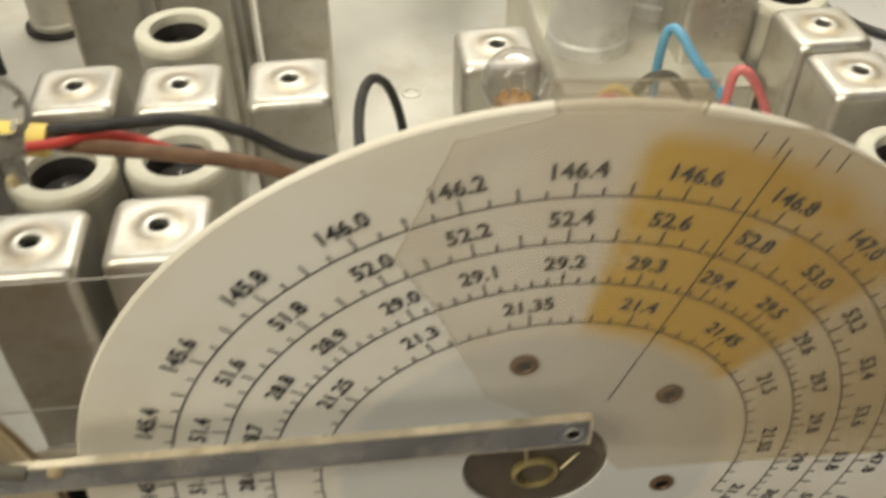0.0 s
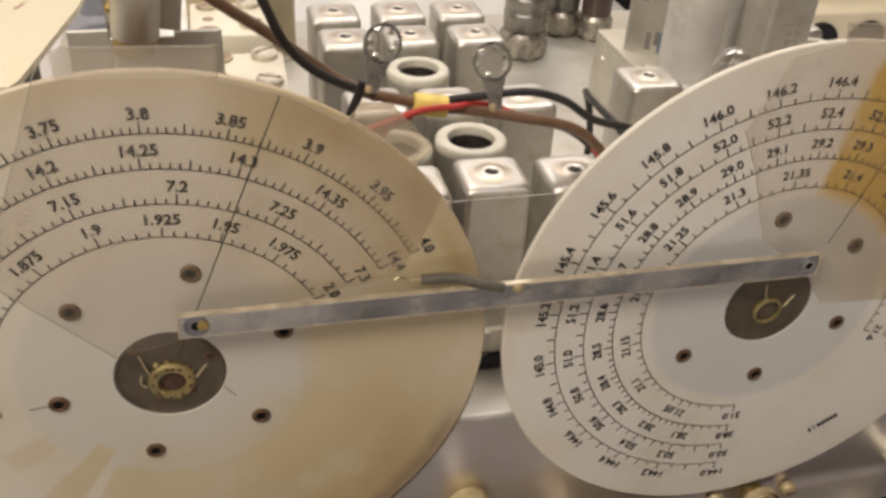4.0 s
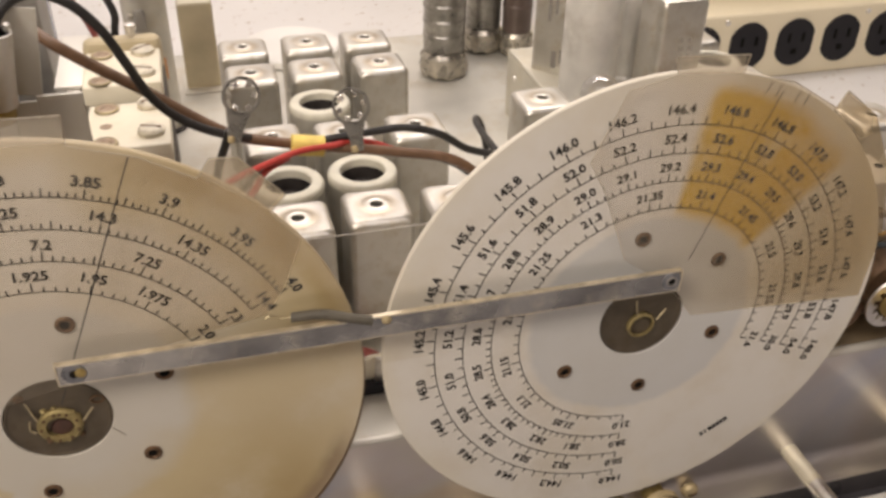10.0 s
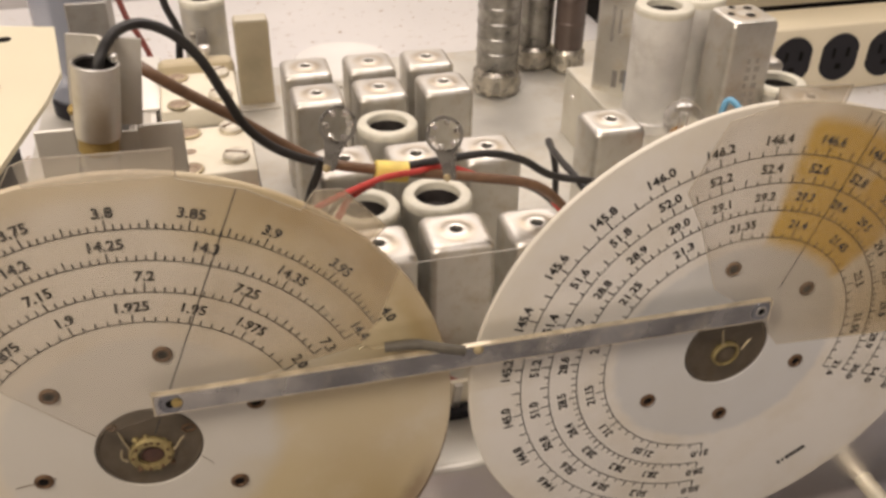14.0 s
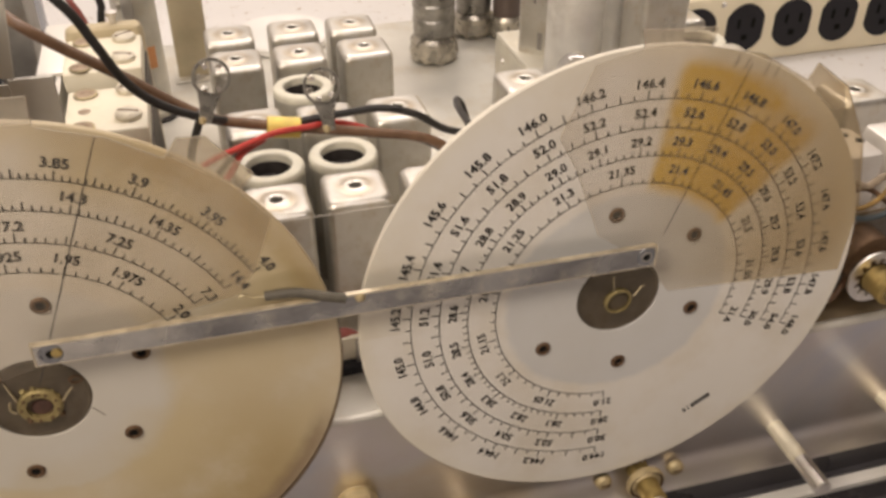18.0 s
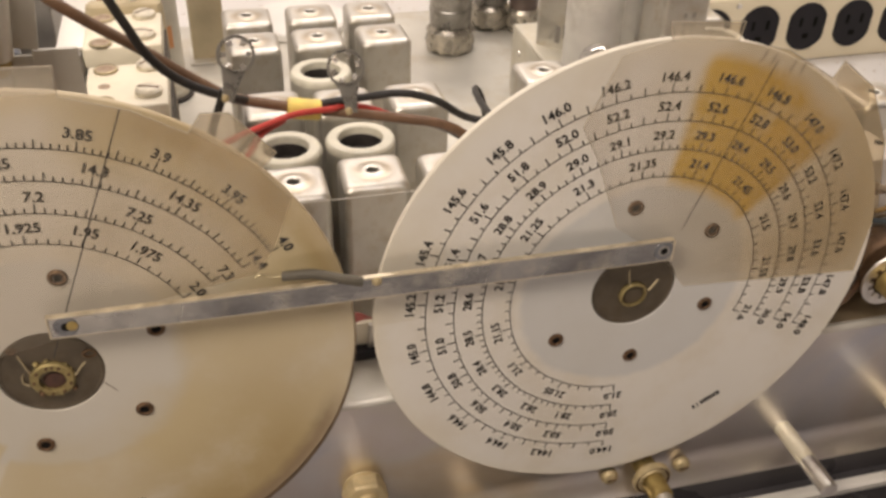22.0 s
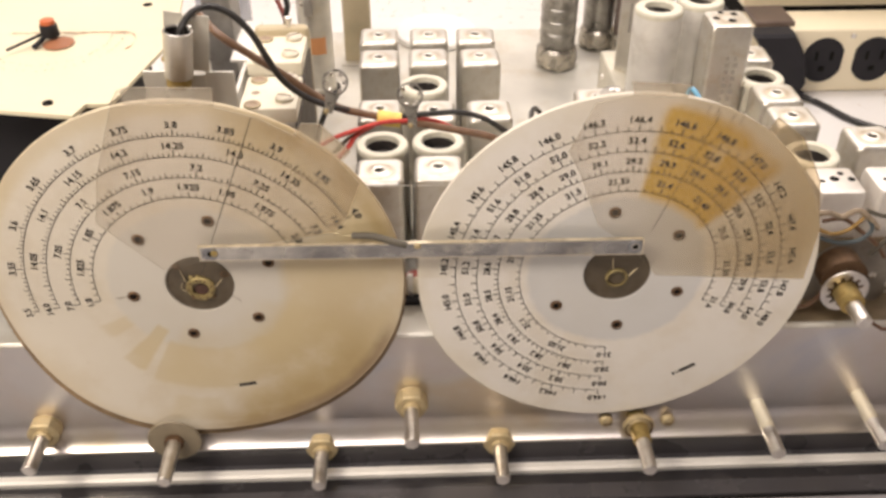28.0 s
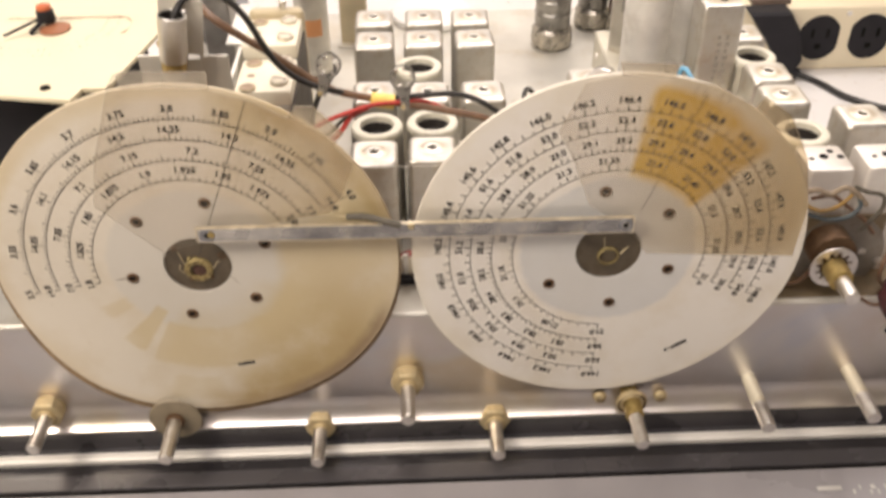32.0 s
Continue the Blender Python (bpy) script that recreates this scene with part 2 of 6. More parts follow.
FRONT = material("plated_front_steel", (0.71, 0.70, 0.685), 0.33, 0.95, 0.07, 22, 0.03, 300, (0.62, 0.54, 0.42), 0.35, 24, rough_var=0.06)
heat_tinted(FRONT, 0.65)
ring_tinted(CAN, (0.50, 0.40, 0.26), 0.55)
# near-black used in holes, grooves and gaps in place of their shade
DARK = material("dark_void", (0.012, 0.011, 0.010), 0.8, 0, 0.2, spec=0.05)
BLACKWIRE = material("black_insulation", (0.025, 0.023, 0.022), 0.42, 0, 0.3, 300)
BROWNWIRE = material("brown_insulation", (0.165, 0.092, 0.052), 0.45, 0, 0.2, 300)
REDWIRE = material("red_insulation", (0.50, 0.05, 0.04), 0.4, 0, 0.15, 300)
GREYWIRE = material("grey_sleeving", (0.10, 0.088, 0.066), 0.6, 0, 0.2, 300, 0.2)
BLUEWIRE = material("blue_insulation", (0.18, 0.45, 0.68), 0.4, 0, 0.1, 300)
PINKWIRE = material("pink_insulation", (0.75, 0.22, 0.22), 0.4, 0, 0.1, 300)
YELLOW = material("yellow_tape", (0.80, 0.62, 0.16), 0.55, 0, 0.15, 250, 0.2)
BRASS = material("aged_brass", (0.44, 0.33, 0.13), 0.48, 0.85, 0.25, 250, 0.2, 900, (0.25, 0.15, 0.06), 0.5, 300)
NUTM = material("yellowed_zinc_nut", (0.54, 0.44, 0.26), 0.55, 0.5, 0.2, 300, 0.25, 900, (0.35, 0.26, 0.12), 0.5, 260)
STEEL = material("bright_steel_shaft", (0.76, 0.73, 0.69), 0.36, 1.0, 0.1, 200, 0.1, 900, (0.4, 0.34, 0.25), 0.4, 150)
YELLOWSHAFT = material("yellowed_shaft_steel", (0.83, 0.77, 0.61), 0.42, 0.35, 0.10, 120, 0.1, 700, (0.50, 0.37, 0.18), 0.5, 110)
BROWNMETAL = material("browned_hub_plate", (0.128, 0.104, 0.074), 0.5, 0.6, 0.3, 130, 0.25, 500, (0.09, 0.065, 0.035), 0.7, 110)
RUST = material("browned_rivet", (0.15, 0.09, 0.05), 0.5, 0.6, 0.3, 500, 0.3, 900)
CERAMIC = material("cream_ceramic", (0.84, 0.78, 0.63), 0.42, 0, 0.05, 80, 0.1, 500, (0.66, 0.54, 0.36), 0.3, 90)
WHITEBENCH = material("white_laminate", (0.80, 0.78, 0.765), 0.4, 0, 0.03, 12, 0.03, 300, (0.34, 0.22, 0.12), 0.8, 110, dirt_lo=0.60, dirt_hi=0.655)
CREAMBOX = material("cream_enamel", (0.85, 0.76, 0.565), 0.4, 0, 0.05, 12, 0.06, 200)
BLACKPLASTIC = material("black_phenolic", (0.020, 0.019, 0.023), 0.55, 0, 0.2, 60, spec=0.22)
PAPER = material("grey_card_sleeve", (0.60, 0.57, 0.52), 0.6, 0, 0.08, 60, 0.1, 500)
INK = material("black_printing_ink", (0.035, 0.033, 0.032), 0.6, 0, 0.2, 600)
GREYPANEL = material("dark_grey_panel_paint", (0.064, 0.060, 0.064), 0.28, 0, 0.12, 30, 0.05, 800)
PANELFACE = material("satin_grey_panel_face", (0.30, 0.285, 0.295), 0.35, 0, 0.08, 30, 0.05, 800)
DIRTYPLATE = material("stained_deck_steel", (0.26, 0.20, 0.125), 0.5, 0.4, 0.25, 60, 0.15, 400, (0.14, 0.09, 0.05), 0.6, 70)
BLACKGLOSS = material("black_gloss_band", (0.03, 0.028, 0.03), 0.2, 0, 0.1, 40)
EDGEALU = material("pale_edge_aluminium", (0.90, 0.87, 0.81), 0.45, 0.25, 0.06, 40, 0.08, 400)
WHITEINK = material("white_ink", (0.55, 0.53, 0.50), 0.6)
WASHERTAN = material("tan_fibre_washer", (0.27, 0.225, 0.155), 0.5, 0.1, 0.15, 150, 0.15, 600)
GOLD = material("gold_can_lacquer", (0.50, 0.435, 0.30), 0.45, 0.5, 0.15, 60, 0.1, 500)
GLASSY = material("sooted_glass", (0.13, 0.12, 0.11), 0.2, 0.4, 0.4, 120, 0.3, 300)
LIDWHITE = material("white_lid_plastic", (0.86, 0.84, 0.80), 0.4, 0, 0.03)
PAPERCREAM = material("dull_cream_paint", (0.62, 0.57, 0.45), 0.5, 0, 0.08, 60, 0.1)
STRIPEDGE = material("worn_strip_edge", (0.74, 0.66, 0.50), 0.4, 0.7, 0.25, 150, 0.15, 500, (0.35, 0.27, 0.14), 0.5, 160)
# dark colour that carries the shade inside open tops and at a foot
SHADEDARK = material("dull_shade_dark", (0.038, 0.033, 0.031), 0.5, 0.0, 0.3, 200, spec=0.2)
AMBERGLASS = material("amber_bead", (0.34, 0.18, 0.05), 0.2, 0, 0.3, 300)
WHITEWALL = material("brightened_wall_paint", (0.80, 0.77, 0.76), 0.7, 0, 0.03, 3)
DULLRED = material("dull_red_sleeving", (0.36, 0.10, 0.085), 0.5, 0, 0.2, 200)
OLIVEBRASS = material("tarnished_brass", (0.36, 0.29, 0.13), 0.5, 0.6, 0.4, 300, 0.8, 500, (0.12, 0.075, 0.03), 0.85, 260)
COREDARK = material("dark_red_shaft_end", (0.075, 0.036, 0.026), 0.5, 0.2, 0.4, 400, 0.3, 900)
SPRING = material("dull_spring_wire", (0.46, 0.39, 0.25), 0.45, 0.8, 0.2, 300)
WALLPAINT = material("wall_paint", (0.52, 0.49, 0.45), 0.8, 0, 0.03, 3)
CLEAR_R = clear_material("aged_clear_plastic", (0.56, 0.49, 0.38), 0.09, 0.2, 0.11, 0.01, 0.065, (0.82, 0.76, 0.65))
CLEAR_L = clear_material("aged_clear_plastic", (0.52, 0.46, 0.37), 0.06, 0.2, 0.16, 0.030, 0.066, (0.88, 0.84, 0.77))
BULBGLASS = thin_glass("bulb_glass", (0.95, 0.95, 0.95), 0.35)
BLUEGLASS = clear_material("blue_grey_glass", (0.42, 0.45, 0.54), 0.55, 0.08)
SILVERED = material("crumpled_silvered_glass", (0.42, 0.39, 0.33), 0.28, 0.7, 0.5, 160, 1.0, 150, (0.12, 0.10, 0.08), 0.9, 130)
MAROON = material("dark_maroon_tube", (0.13, 0.095, 0.08), 0.4, 0.2, 0.25, 60, 0.1, 300)
GREYTIN = material("dull_grey_tin", (0.40, 0.385, 0.36), 0.45, 0.6, 0.15, 120, 0.15, 500, (0.24, 0.18, 0.11), 0.5, 110)
SMOKEDTIN = material("smoked_tin", (0.27, 0.245, 0.21), 0.5, 0.4, 0.25, 90, 0.15, 500, (0.15, 0.10, 0.06), 0.6, 80)
BLUEDSTEEL = material("dull_blued_steel", (0.26, 0.265, 0.28), 0.35, 0.9, 0.25, 300, 0.1, 600)
TANBOARD = material("tan_insulating_board", (0.52, 0.44, 0.29), 0.4, 0, 0.12, 70, 0.1, 400)
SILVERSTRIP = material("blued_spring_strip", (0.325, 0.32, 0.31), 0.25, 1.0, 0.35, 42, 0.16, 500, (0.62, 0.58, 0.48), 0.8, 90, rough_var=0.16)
# paler left end: a reflection put into the strip's colour
reflection_along(SILVERSTRIP, (0.60, 0.58, 0.53), -0.035, -0.085)


# ---- shape helpers ----
def part(name, bm, mat, parent=None, label="", smooth=True, m=None):
    if m is not None:
        bm.transform(m)
    bmesh.ops.recalc_face_normals(bm, faces=bm.faces)
    me = bpy.data.meshes.new(name)
    bm.to_mesh(me)
    bm.free()
    me.materials.append(mat)
    if smooth:
        me.polygons.foreach_set("use_smooth", [True] * len(me.polygons))
        me.set_sharp_from_angle(angle=radians(26))
    ob = new(name, me)
    ob.parent = parent
    if label:
        ob["label"] = label
    return ob


def empty(name, place, label, category, group="", kind=""):
    ob = new(name)
    ob.empty_display_size = 0.01
    ob.location = place
    return tagged(ob, label, category, group, kind)


def loft(loops, cap_first=False, cap_last=False, closed=True):
    bm = bmesh.new()
    rows = [[bm.verts.new(p) for p in loop] for loop in loops]
    for a, b in zip(rows, rows[1:]):
        n = len(a)
        for i in range(n if closed else n - 1):
            j = (i + 1) % n
            try:
                bm.faces.new((a[i], a[j], b[j], b[i]))
            except ValueError:
                pass
    if cap_first:
        bm.faces.new(rows[0][::-1])
    if cap_last:
        bm.faces.new(rows[-1])
    return bm


def circle(r, z, n=32, cx=0, cy=0):
    return [(cx + r * math.cos(2 * math.pi * i / n), cy + r * math.sin(2 * math.pi * i / n), z) for i in range(n)]


def lathe(profile, n=32, cap_first=True, cap_last=True):
    return loft([circle(r, z, n) for r, z in profile], cap_first, cap_last)


def round_rect(w, d, r, z, n=32):
    """n points round a rectangle with rounded corners, at even angles."""
    pts = []
    k = n // 4
    for q, (sx, sy) in enumerate(((1, 1), (-1, 1), (-1, -1), (1, -1))):
        for i in range(k):
            a = math.pi / 2 * (q + i / (k - 1))
            pts.append((sx * (w / 2 - r) + r * math.cos(a), sy * (d / 2 - r) + r * math.sin(a), z))
    return pts


def box(x0, x1, y0, y1, z0, z1, bevel=0.0004, seg=1):
    bm = bmesh.new()
    bmesh.ops.create_cube(bm, size=1, matrix=Matrix.Translation(((x0 + x1) / 2, (y0 + y1) / 2, (z0 + z1) / 2)) @ Matrix.Diagonal((x1 - x0, y1 - y0, z1 - z0, 1)))
    if bevel:
        bmesh.ops.bevel(bm, geom=list(bm.edges), offset=bevel, segments=seg, affect="EDGES", profile=0.5)
    return bm


def sheet(points, thick, axis="y"):
    """A flat plate from an outline of (x, z) pairs, its back at y = 0, thick towards -y."""
    bm = bmesh.new()
    a = [bm.verts.new((x, 0, z)) for x, z in points]
    b = [bm.verts.new((x, -thick, z)) for x, z in points]
    bm.faces.new(a)
    bm.faces.new(b[::-1])
    for i in range(len(a)):
        j = (i + 1) % len(a)
        bm.faces.new((a[i], b[i], b[j], a[j]))
    return bm


def sweep(points, r, n=10, steps=8):
    """A round wire through the points (smooth)."""
    p = [Vector(q) for q in points]
    p = [p[0] * 2 - p[1]] + p + [p[-1] * 2 - p[-2]]
    line = []
    for i in range(1, len(p) - 2):
        for s in range(steps):
            t = s / steps
            a, b, c, d = p[i - 1:i + 3]
            line.append(0.5 * (2 * b + (c - a) * t + (2 * a - 5 * b + 4 * c - d) * t * t + (3 * b - a - 3 * c + d) * t ** 3))
    line.append(p[-2])
    loops, side = [], None
    for i, q in enumerate(line):
        d = (line[min(i + 1, len(line) - 1)] - line[max(i - 1, 0)]).normalized()
        if side is None:
            side = d.orthogonal().normalized()
        side = (side - d * side.dot(d)).normalized()
        up = d.cross(side)
        loops.append([q + r * (math.cos(2 * math.pi * k / n) * side + math.sin(2 * math.pi * k / n) * up) for k in range(n)])
    return loft(loops, True, True)


def joined(*bms):
    out = bmesh.new()
    for b in bms:
        me = bpy.data.meshes.new("tmp")
        b.to_mesh(me)
        b.free()
        out.from_mesh(me)
        bpy.data.meshes.remove(me)
    return out


ALONG_Y = Matrix.Rotation(radians(90), 4, "X")   # z of a lathe turns to -y, towards the camera

# ---- bench and room ----
tagged(part("bench_top", box(-1.2, 1.4, -0.75, 0.72, -0.04, 0.0, 0.003), WHITEBENCH), "white speckled laminate bench top with brown marks", "bench top", kind="structure")
# the north wall's colour is raised above the others' to come out brighter
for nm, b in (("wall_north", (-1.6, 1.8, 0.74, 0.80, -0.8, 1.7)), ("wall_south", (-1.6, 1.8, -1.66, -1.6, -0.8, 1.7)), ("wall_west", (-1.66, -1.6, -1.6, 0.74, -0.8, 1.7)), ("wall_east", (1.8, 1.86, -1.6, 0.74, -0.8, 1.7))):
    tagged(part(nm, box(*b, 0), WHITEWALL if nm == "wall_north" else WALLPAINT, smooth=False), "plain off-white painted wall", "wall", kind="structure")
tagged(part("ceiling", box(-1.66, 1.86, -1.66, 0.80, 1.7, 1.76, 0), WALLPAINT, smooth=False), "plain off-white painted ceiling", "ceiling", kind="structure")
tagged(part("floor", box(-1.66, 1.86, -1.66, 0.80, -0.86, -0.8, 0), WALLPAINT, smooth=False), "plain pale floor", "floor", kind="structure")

# ---- chassis ----
TOP = 0.086
FRONT_Y = 0.0035
chassis = empty("radio_chassis", (0, 0.16, 0), "plated steel radio chassis with its front plate bare", "radio chassis")
CM = Matrix.Translation((0, -0.16, 0))
part("deck", box(-0.140, 0.193, FRONT_Y + 0.0012, 0.318, TOP - 0.0016, TOP), PLATE, chassis, m=CM)
part("deck_extension", box(-0.215, -0.1402, FRONT_Y + 0.0012, 0.074, TOP - 0.0016, TOP), PLATE, chassis, m=CM)
part("deck_extension", box(0.1932, 0.300, FRONT_Y + 0.0012, 0.088, TOP - 0.0016, TOP), DIRTYPLATE, chassis, m=CM)
part("stained_corner", box(0.128, 0.193, FRONT_Y + 0.003, 0.052, TOP + 0.0001, TOP + 0.0006, 0.0002), DIRTYPLATE, chassis, "grease-stained corner of the deck", m=CM)
part("front_plate", box(-0.215, 0.300, FRONT_Y, FRONT_Y + 0.0012, 0.003, TOP + 0.0006, 0.0005), FRONT, chassis, "plated front plate with iridescent stains", m=CM)
part("top_bend", sweep([(-0.215, FRONT_Y + 0.0013, TOP - 0.0006), (0.04, FRONT_Y + 0.0013, TOP - 0.0006), (0.300, FRONT_Y + 0.0013, TOP - 0.0006)], 0.0015, 12, 2), PLATE, chassis, "bright rounded bend along the deck edge", m=CM)
profile = [(0.0127 * (math.cos(radians(a)) - 1), 0.0386 - 0.0127 * math.sin(radians(a))) for a in (0, 6, 12, 18, 24, 30, 36, 41, 46, 51, 55, 59)] + [(-0.0065, 0.0270), (-0.0060, 0.0264), (0.0, 0.0264)]
part("lower_bend", loft([[(x, FRONT_Y - 0.00003 + y, z) for y, z in profile] for x in (-0.215, 0.300)], True, True), FRONT, chassis, "flared bend along the foot of the front plate", m=CM)
# two dark boxes: the shade of the gap below the bend as colour
part("shade_filler", box(-0.215, 0.300, -0.0006, FRONT_Y - 0.0003, 0.0137, 0.0266, 0), GREYPANEL, chassis, "dark filler for the shade under the bend", m=CM)
part("lower_channel", box(-0.215, 0.300, -0.0042, FRONT_Y - 0.0003, 0.0, 0.0135, 0.0003), GREYPANEL, chassis, "dark-coloured channel filling the shaded gap under the front plate", m=CM)
part("back_plate", box(-0.140, 0.193, 0.3182, 0.3196, 0.012, TOP), PLATE, chassis, m=CM)
part("side_plate", box(-0.2164, -0.2151, 0.003, 0.074, 0.012, TOP), PLATE, chassis, m=CM)
part("side_plate", box(0.1932, 0.1946, 0.0882, 0.3196, 0.012, TOP), PLATE, chassis, m=CM)
part("dimple", lathe([(0.0034, 0), (0.0032, 0.0004), (0.0022, 0.0006), (0.0018, 0.0002)], 20), PLATE, chassis, "round blind dimple in the deck", m=CM @ Matrix.Translation((0.073, 0.172, TOP)))
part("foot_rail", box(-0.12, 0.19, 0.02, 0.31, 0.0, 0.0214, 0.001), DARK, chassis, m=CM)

# ---- front panel lying before the chassis ----
panel = empty("front_panel", (0.02, -0.07, 0.0), "dark grey front panel with bright metal edge lying face up", "front panel")
PMX = Matrix.Translation((-0.02, 0.074, -0.0044))
part("face", box(-0.26, 0.31, -0.20, -0.0315, 0.012, 0.0190, 0.0005), PANELFACE, panel, m=PMX)
# groove floor near-black, its shade given by the colour
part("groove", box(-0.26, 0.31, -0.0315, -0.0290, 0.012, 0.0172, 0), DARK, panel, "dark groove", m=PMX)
part("ledge", box(-0.26, 0.31, -0.0290, -0.0205, 0.012, 0.0190, 0.0005), GREYPANEL, panel, m=PMX)
part("gloss_band", box(-0.26, 0.31, -0.0205, -0.0136, 0.012, 0.0178, 0.0003), BLACKGLOSS, panel, "glossy black band", m=PMX)
part("edge_strip", box(-0.26, 0.31, -0.0134, -0.0085, 0.0052, 0.0205, 0.0010), EDGEALU, panel, "bright aluminium edge strip", m=PMX)
for x0, x1, y in ((0.1765, 0.1872, -0.0425), (0.1915, 0.1925, -0.0448), (0.1950, 0.1957, -0.0425), (0.2000, 0.2020, -0.0425), (0.2062, 0.2070, -0.0425), (0.1990, 0.1998, -0.0452), (0.2022, 0.2030, -0.0452)):
    part("lettering", box(x0, x1, y - 0.0011, y + 0.0011, 0.0189, 0.01915, 0), WHITEINK, panel, "small white illegible lettering", m=PMX)
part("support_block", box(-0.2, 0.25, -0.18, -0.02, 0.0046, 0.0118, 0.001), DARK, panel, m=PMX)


# ---- cans and tube shields ----
def can_mesh(w, d, h):
    loops = [round_rect(w, d, 0.0022, 0), round_rect(w, d, 0.0022, h - 0.0034), round_rect(w, d, 0.0022, h - 0.0022)]
    for k in range(1, 5):
        a = k * math.pi / 8
        e = 0.0022 * (1 - math.cos(a))
        loops.append(round_rect(w - 2 * e, d - 2 * e, 0.0026, h - 0.0022 + 0.0022 * math.sin(a)))
    s = w / 0.0204
    for r, z in ((0.0074, 0.0), (0.0066, -0.0001), (0.0052, -0.00012), (0.0042, 0.0001), (0.0034, 0.00035), (0.0026, 0.00045), (0.0021, 0.0003), (0.0019, 0.0), (0.0019, -0.0006), (0.0019, -0.012)):
        n = 32
        loops.append([(r * s * math.cos(2 * math.pi * (i + 0.5) / n), r * s * math.sin(2 * math.pi * (i + 0.5) / n), h + z) for i in range(n)])
    return loft(loops, True, False)


def make_can(x, y, w=0.0204, d=0.0204, z=0.139, turn=0):
    h = z - TOP
    ob = empty("coil_can", (x, y, TOP), "square drawn aluminium coil can with a tuning hole in its top", "coil can", "coil cans on the chassis")
    ob.rotation_euler.z = radians(turn)
    part("shell", can_mesh(w, d, h), CAN, ob)
    # near-black core carries the shade of the tuning hole
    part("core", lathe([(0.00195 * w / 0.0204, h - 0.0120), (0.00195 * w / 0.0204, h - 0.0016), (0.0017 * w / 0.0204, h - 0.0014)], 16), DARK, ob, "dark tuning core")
    return ob


def place(x, y):
    return pose(x, y, TOP)


first_can = make_can(-0.0118, 0.0488)
for i, (x, y) in enumerate(((0.0130, 0.0510), (0.0386, 0.0488), (-0.0128, 0.1042), (0.0123, 0.1022), (0.0385, 0.1020),
             (-0.0144, 0.1612), (0.0112, 0.1617), (0.0379, 0.1610), (-0.0151, 0.1895), (0.0120, 0.1893), (0.0372, 0.1885),
             (0.0911, 0.1122), (0.1782, 0.1132), (0.1780, 0.0902), (0.2065, 0.0695), (0.1785, 0.1585))):
    copy_thing(first_can, place(x, y) @ pose(0, 0, 0, 0, 0, ((i * 37) % 5 - 2) * 0.5))


def make_shield(x, y, r=0.0117, top=0.137, hole=0.0075, foot=TOP, skin=None):
    h = top - foot
    ob = empty("tube_shield", (x, y, foot), "dull cylindrical metal tube shield with open top", "tube shield", "tube shields on the chassis")
    part("sleeve", lathe([(r + 0.0006, 0), (r + 0.0006, 0.004), (r, 0.005), (r, h - 0.0028)], 36, False, False), skin or SHIELD, ob)
    part("rim", lathe([(r, h - 0.0030), (r + 0.0001, h - 0.0016), (r - 0.0001, h - 0.0009), (r - 0.0006, h - 0.0003), (r - 0.0013, h), (hole + 0.0007, h), (hole + 0.0002, h - 0.0003), (hole, h - 0.0010), (hole, h - 0.0032)], 36, False, False), RINGTOP, ob, "pale oxidised rolled rim")
    # the depth's shade is put into the dark inner wall colour
    part("inner_wall", lathe([(hole, h - 0.0030), (hole - 0.0003, h - 0.0040), (hole - 0.0003, 0.01)], 36, False, True), SHADEDARK, ob, "inside wall darkened for its shade")
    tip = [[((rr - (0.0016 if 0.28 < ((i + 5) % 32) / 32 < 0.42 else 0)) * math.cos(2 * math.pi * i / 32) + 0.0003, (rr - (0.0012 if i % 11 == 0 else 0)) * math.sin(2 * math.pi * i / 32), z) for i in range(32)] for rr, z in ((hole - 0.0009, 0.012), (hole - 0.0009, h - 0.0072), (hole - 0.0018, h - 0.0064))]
    part("tube", loft(tip, True, True), SHADEDARK, ob, "dark glass tube top with a broken edge")
    part("tube_tip", lathe([(0.0016, h - 0.0066), (0.0013, h - 0.0052), (0.0003, h - 0.0044)], 12), GLASSY, ob, "small glass pip")
    return ob


first_shield = make_shield(-0.0113, 0.0752)
for x, y in ((0.0138, 0.0772), (0.0085, 0.1335), (0.1765, 0.0595), (0.1775, 0.1355)):
    copy_thing(first_shield, place(x, y))


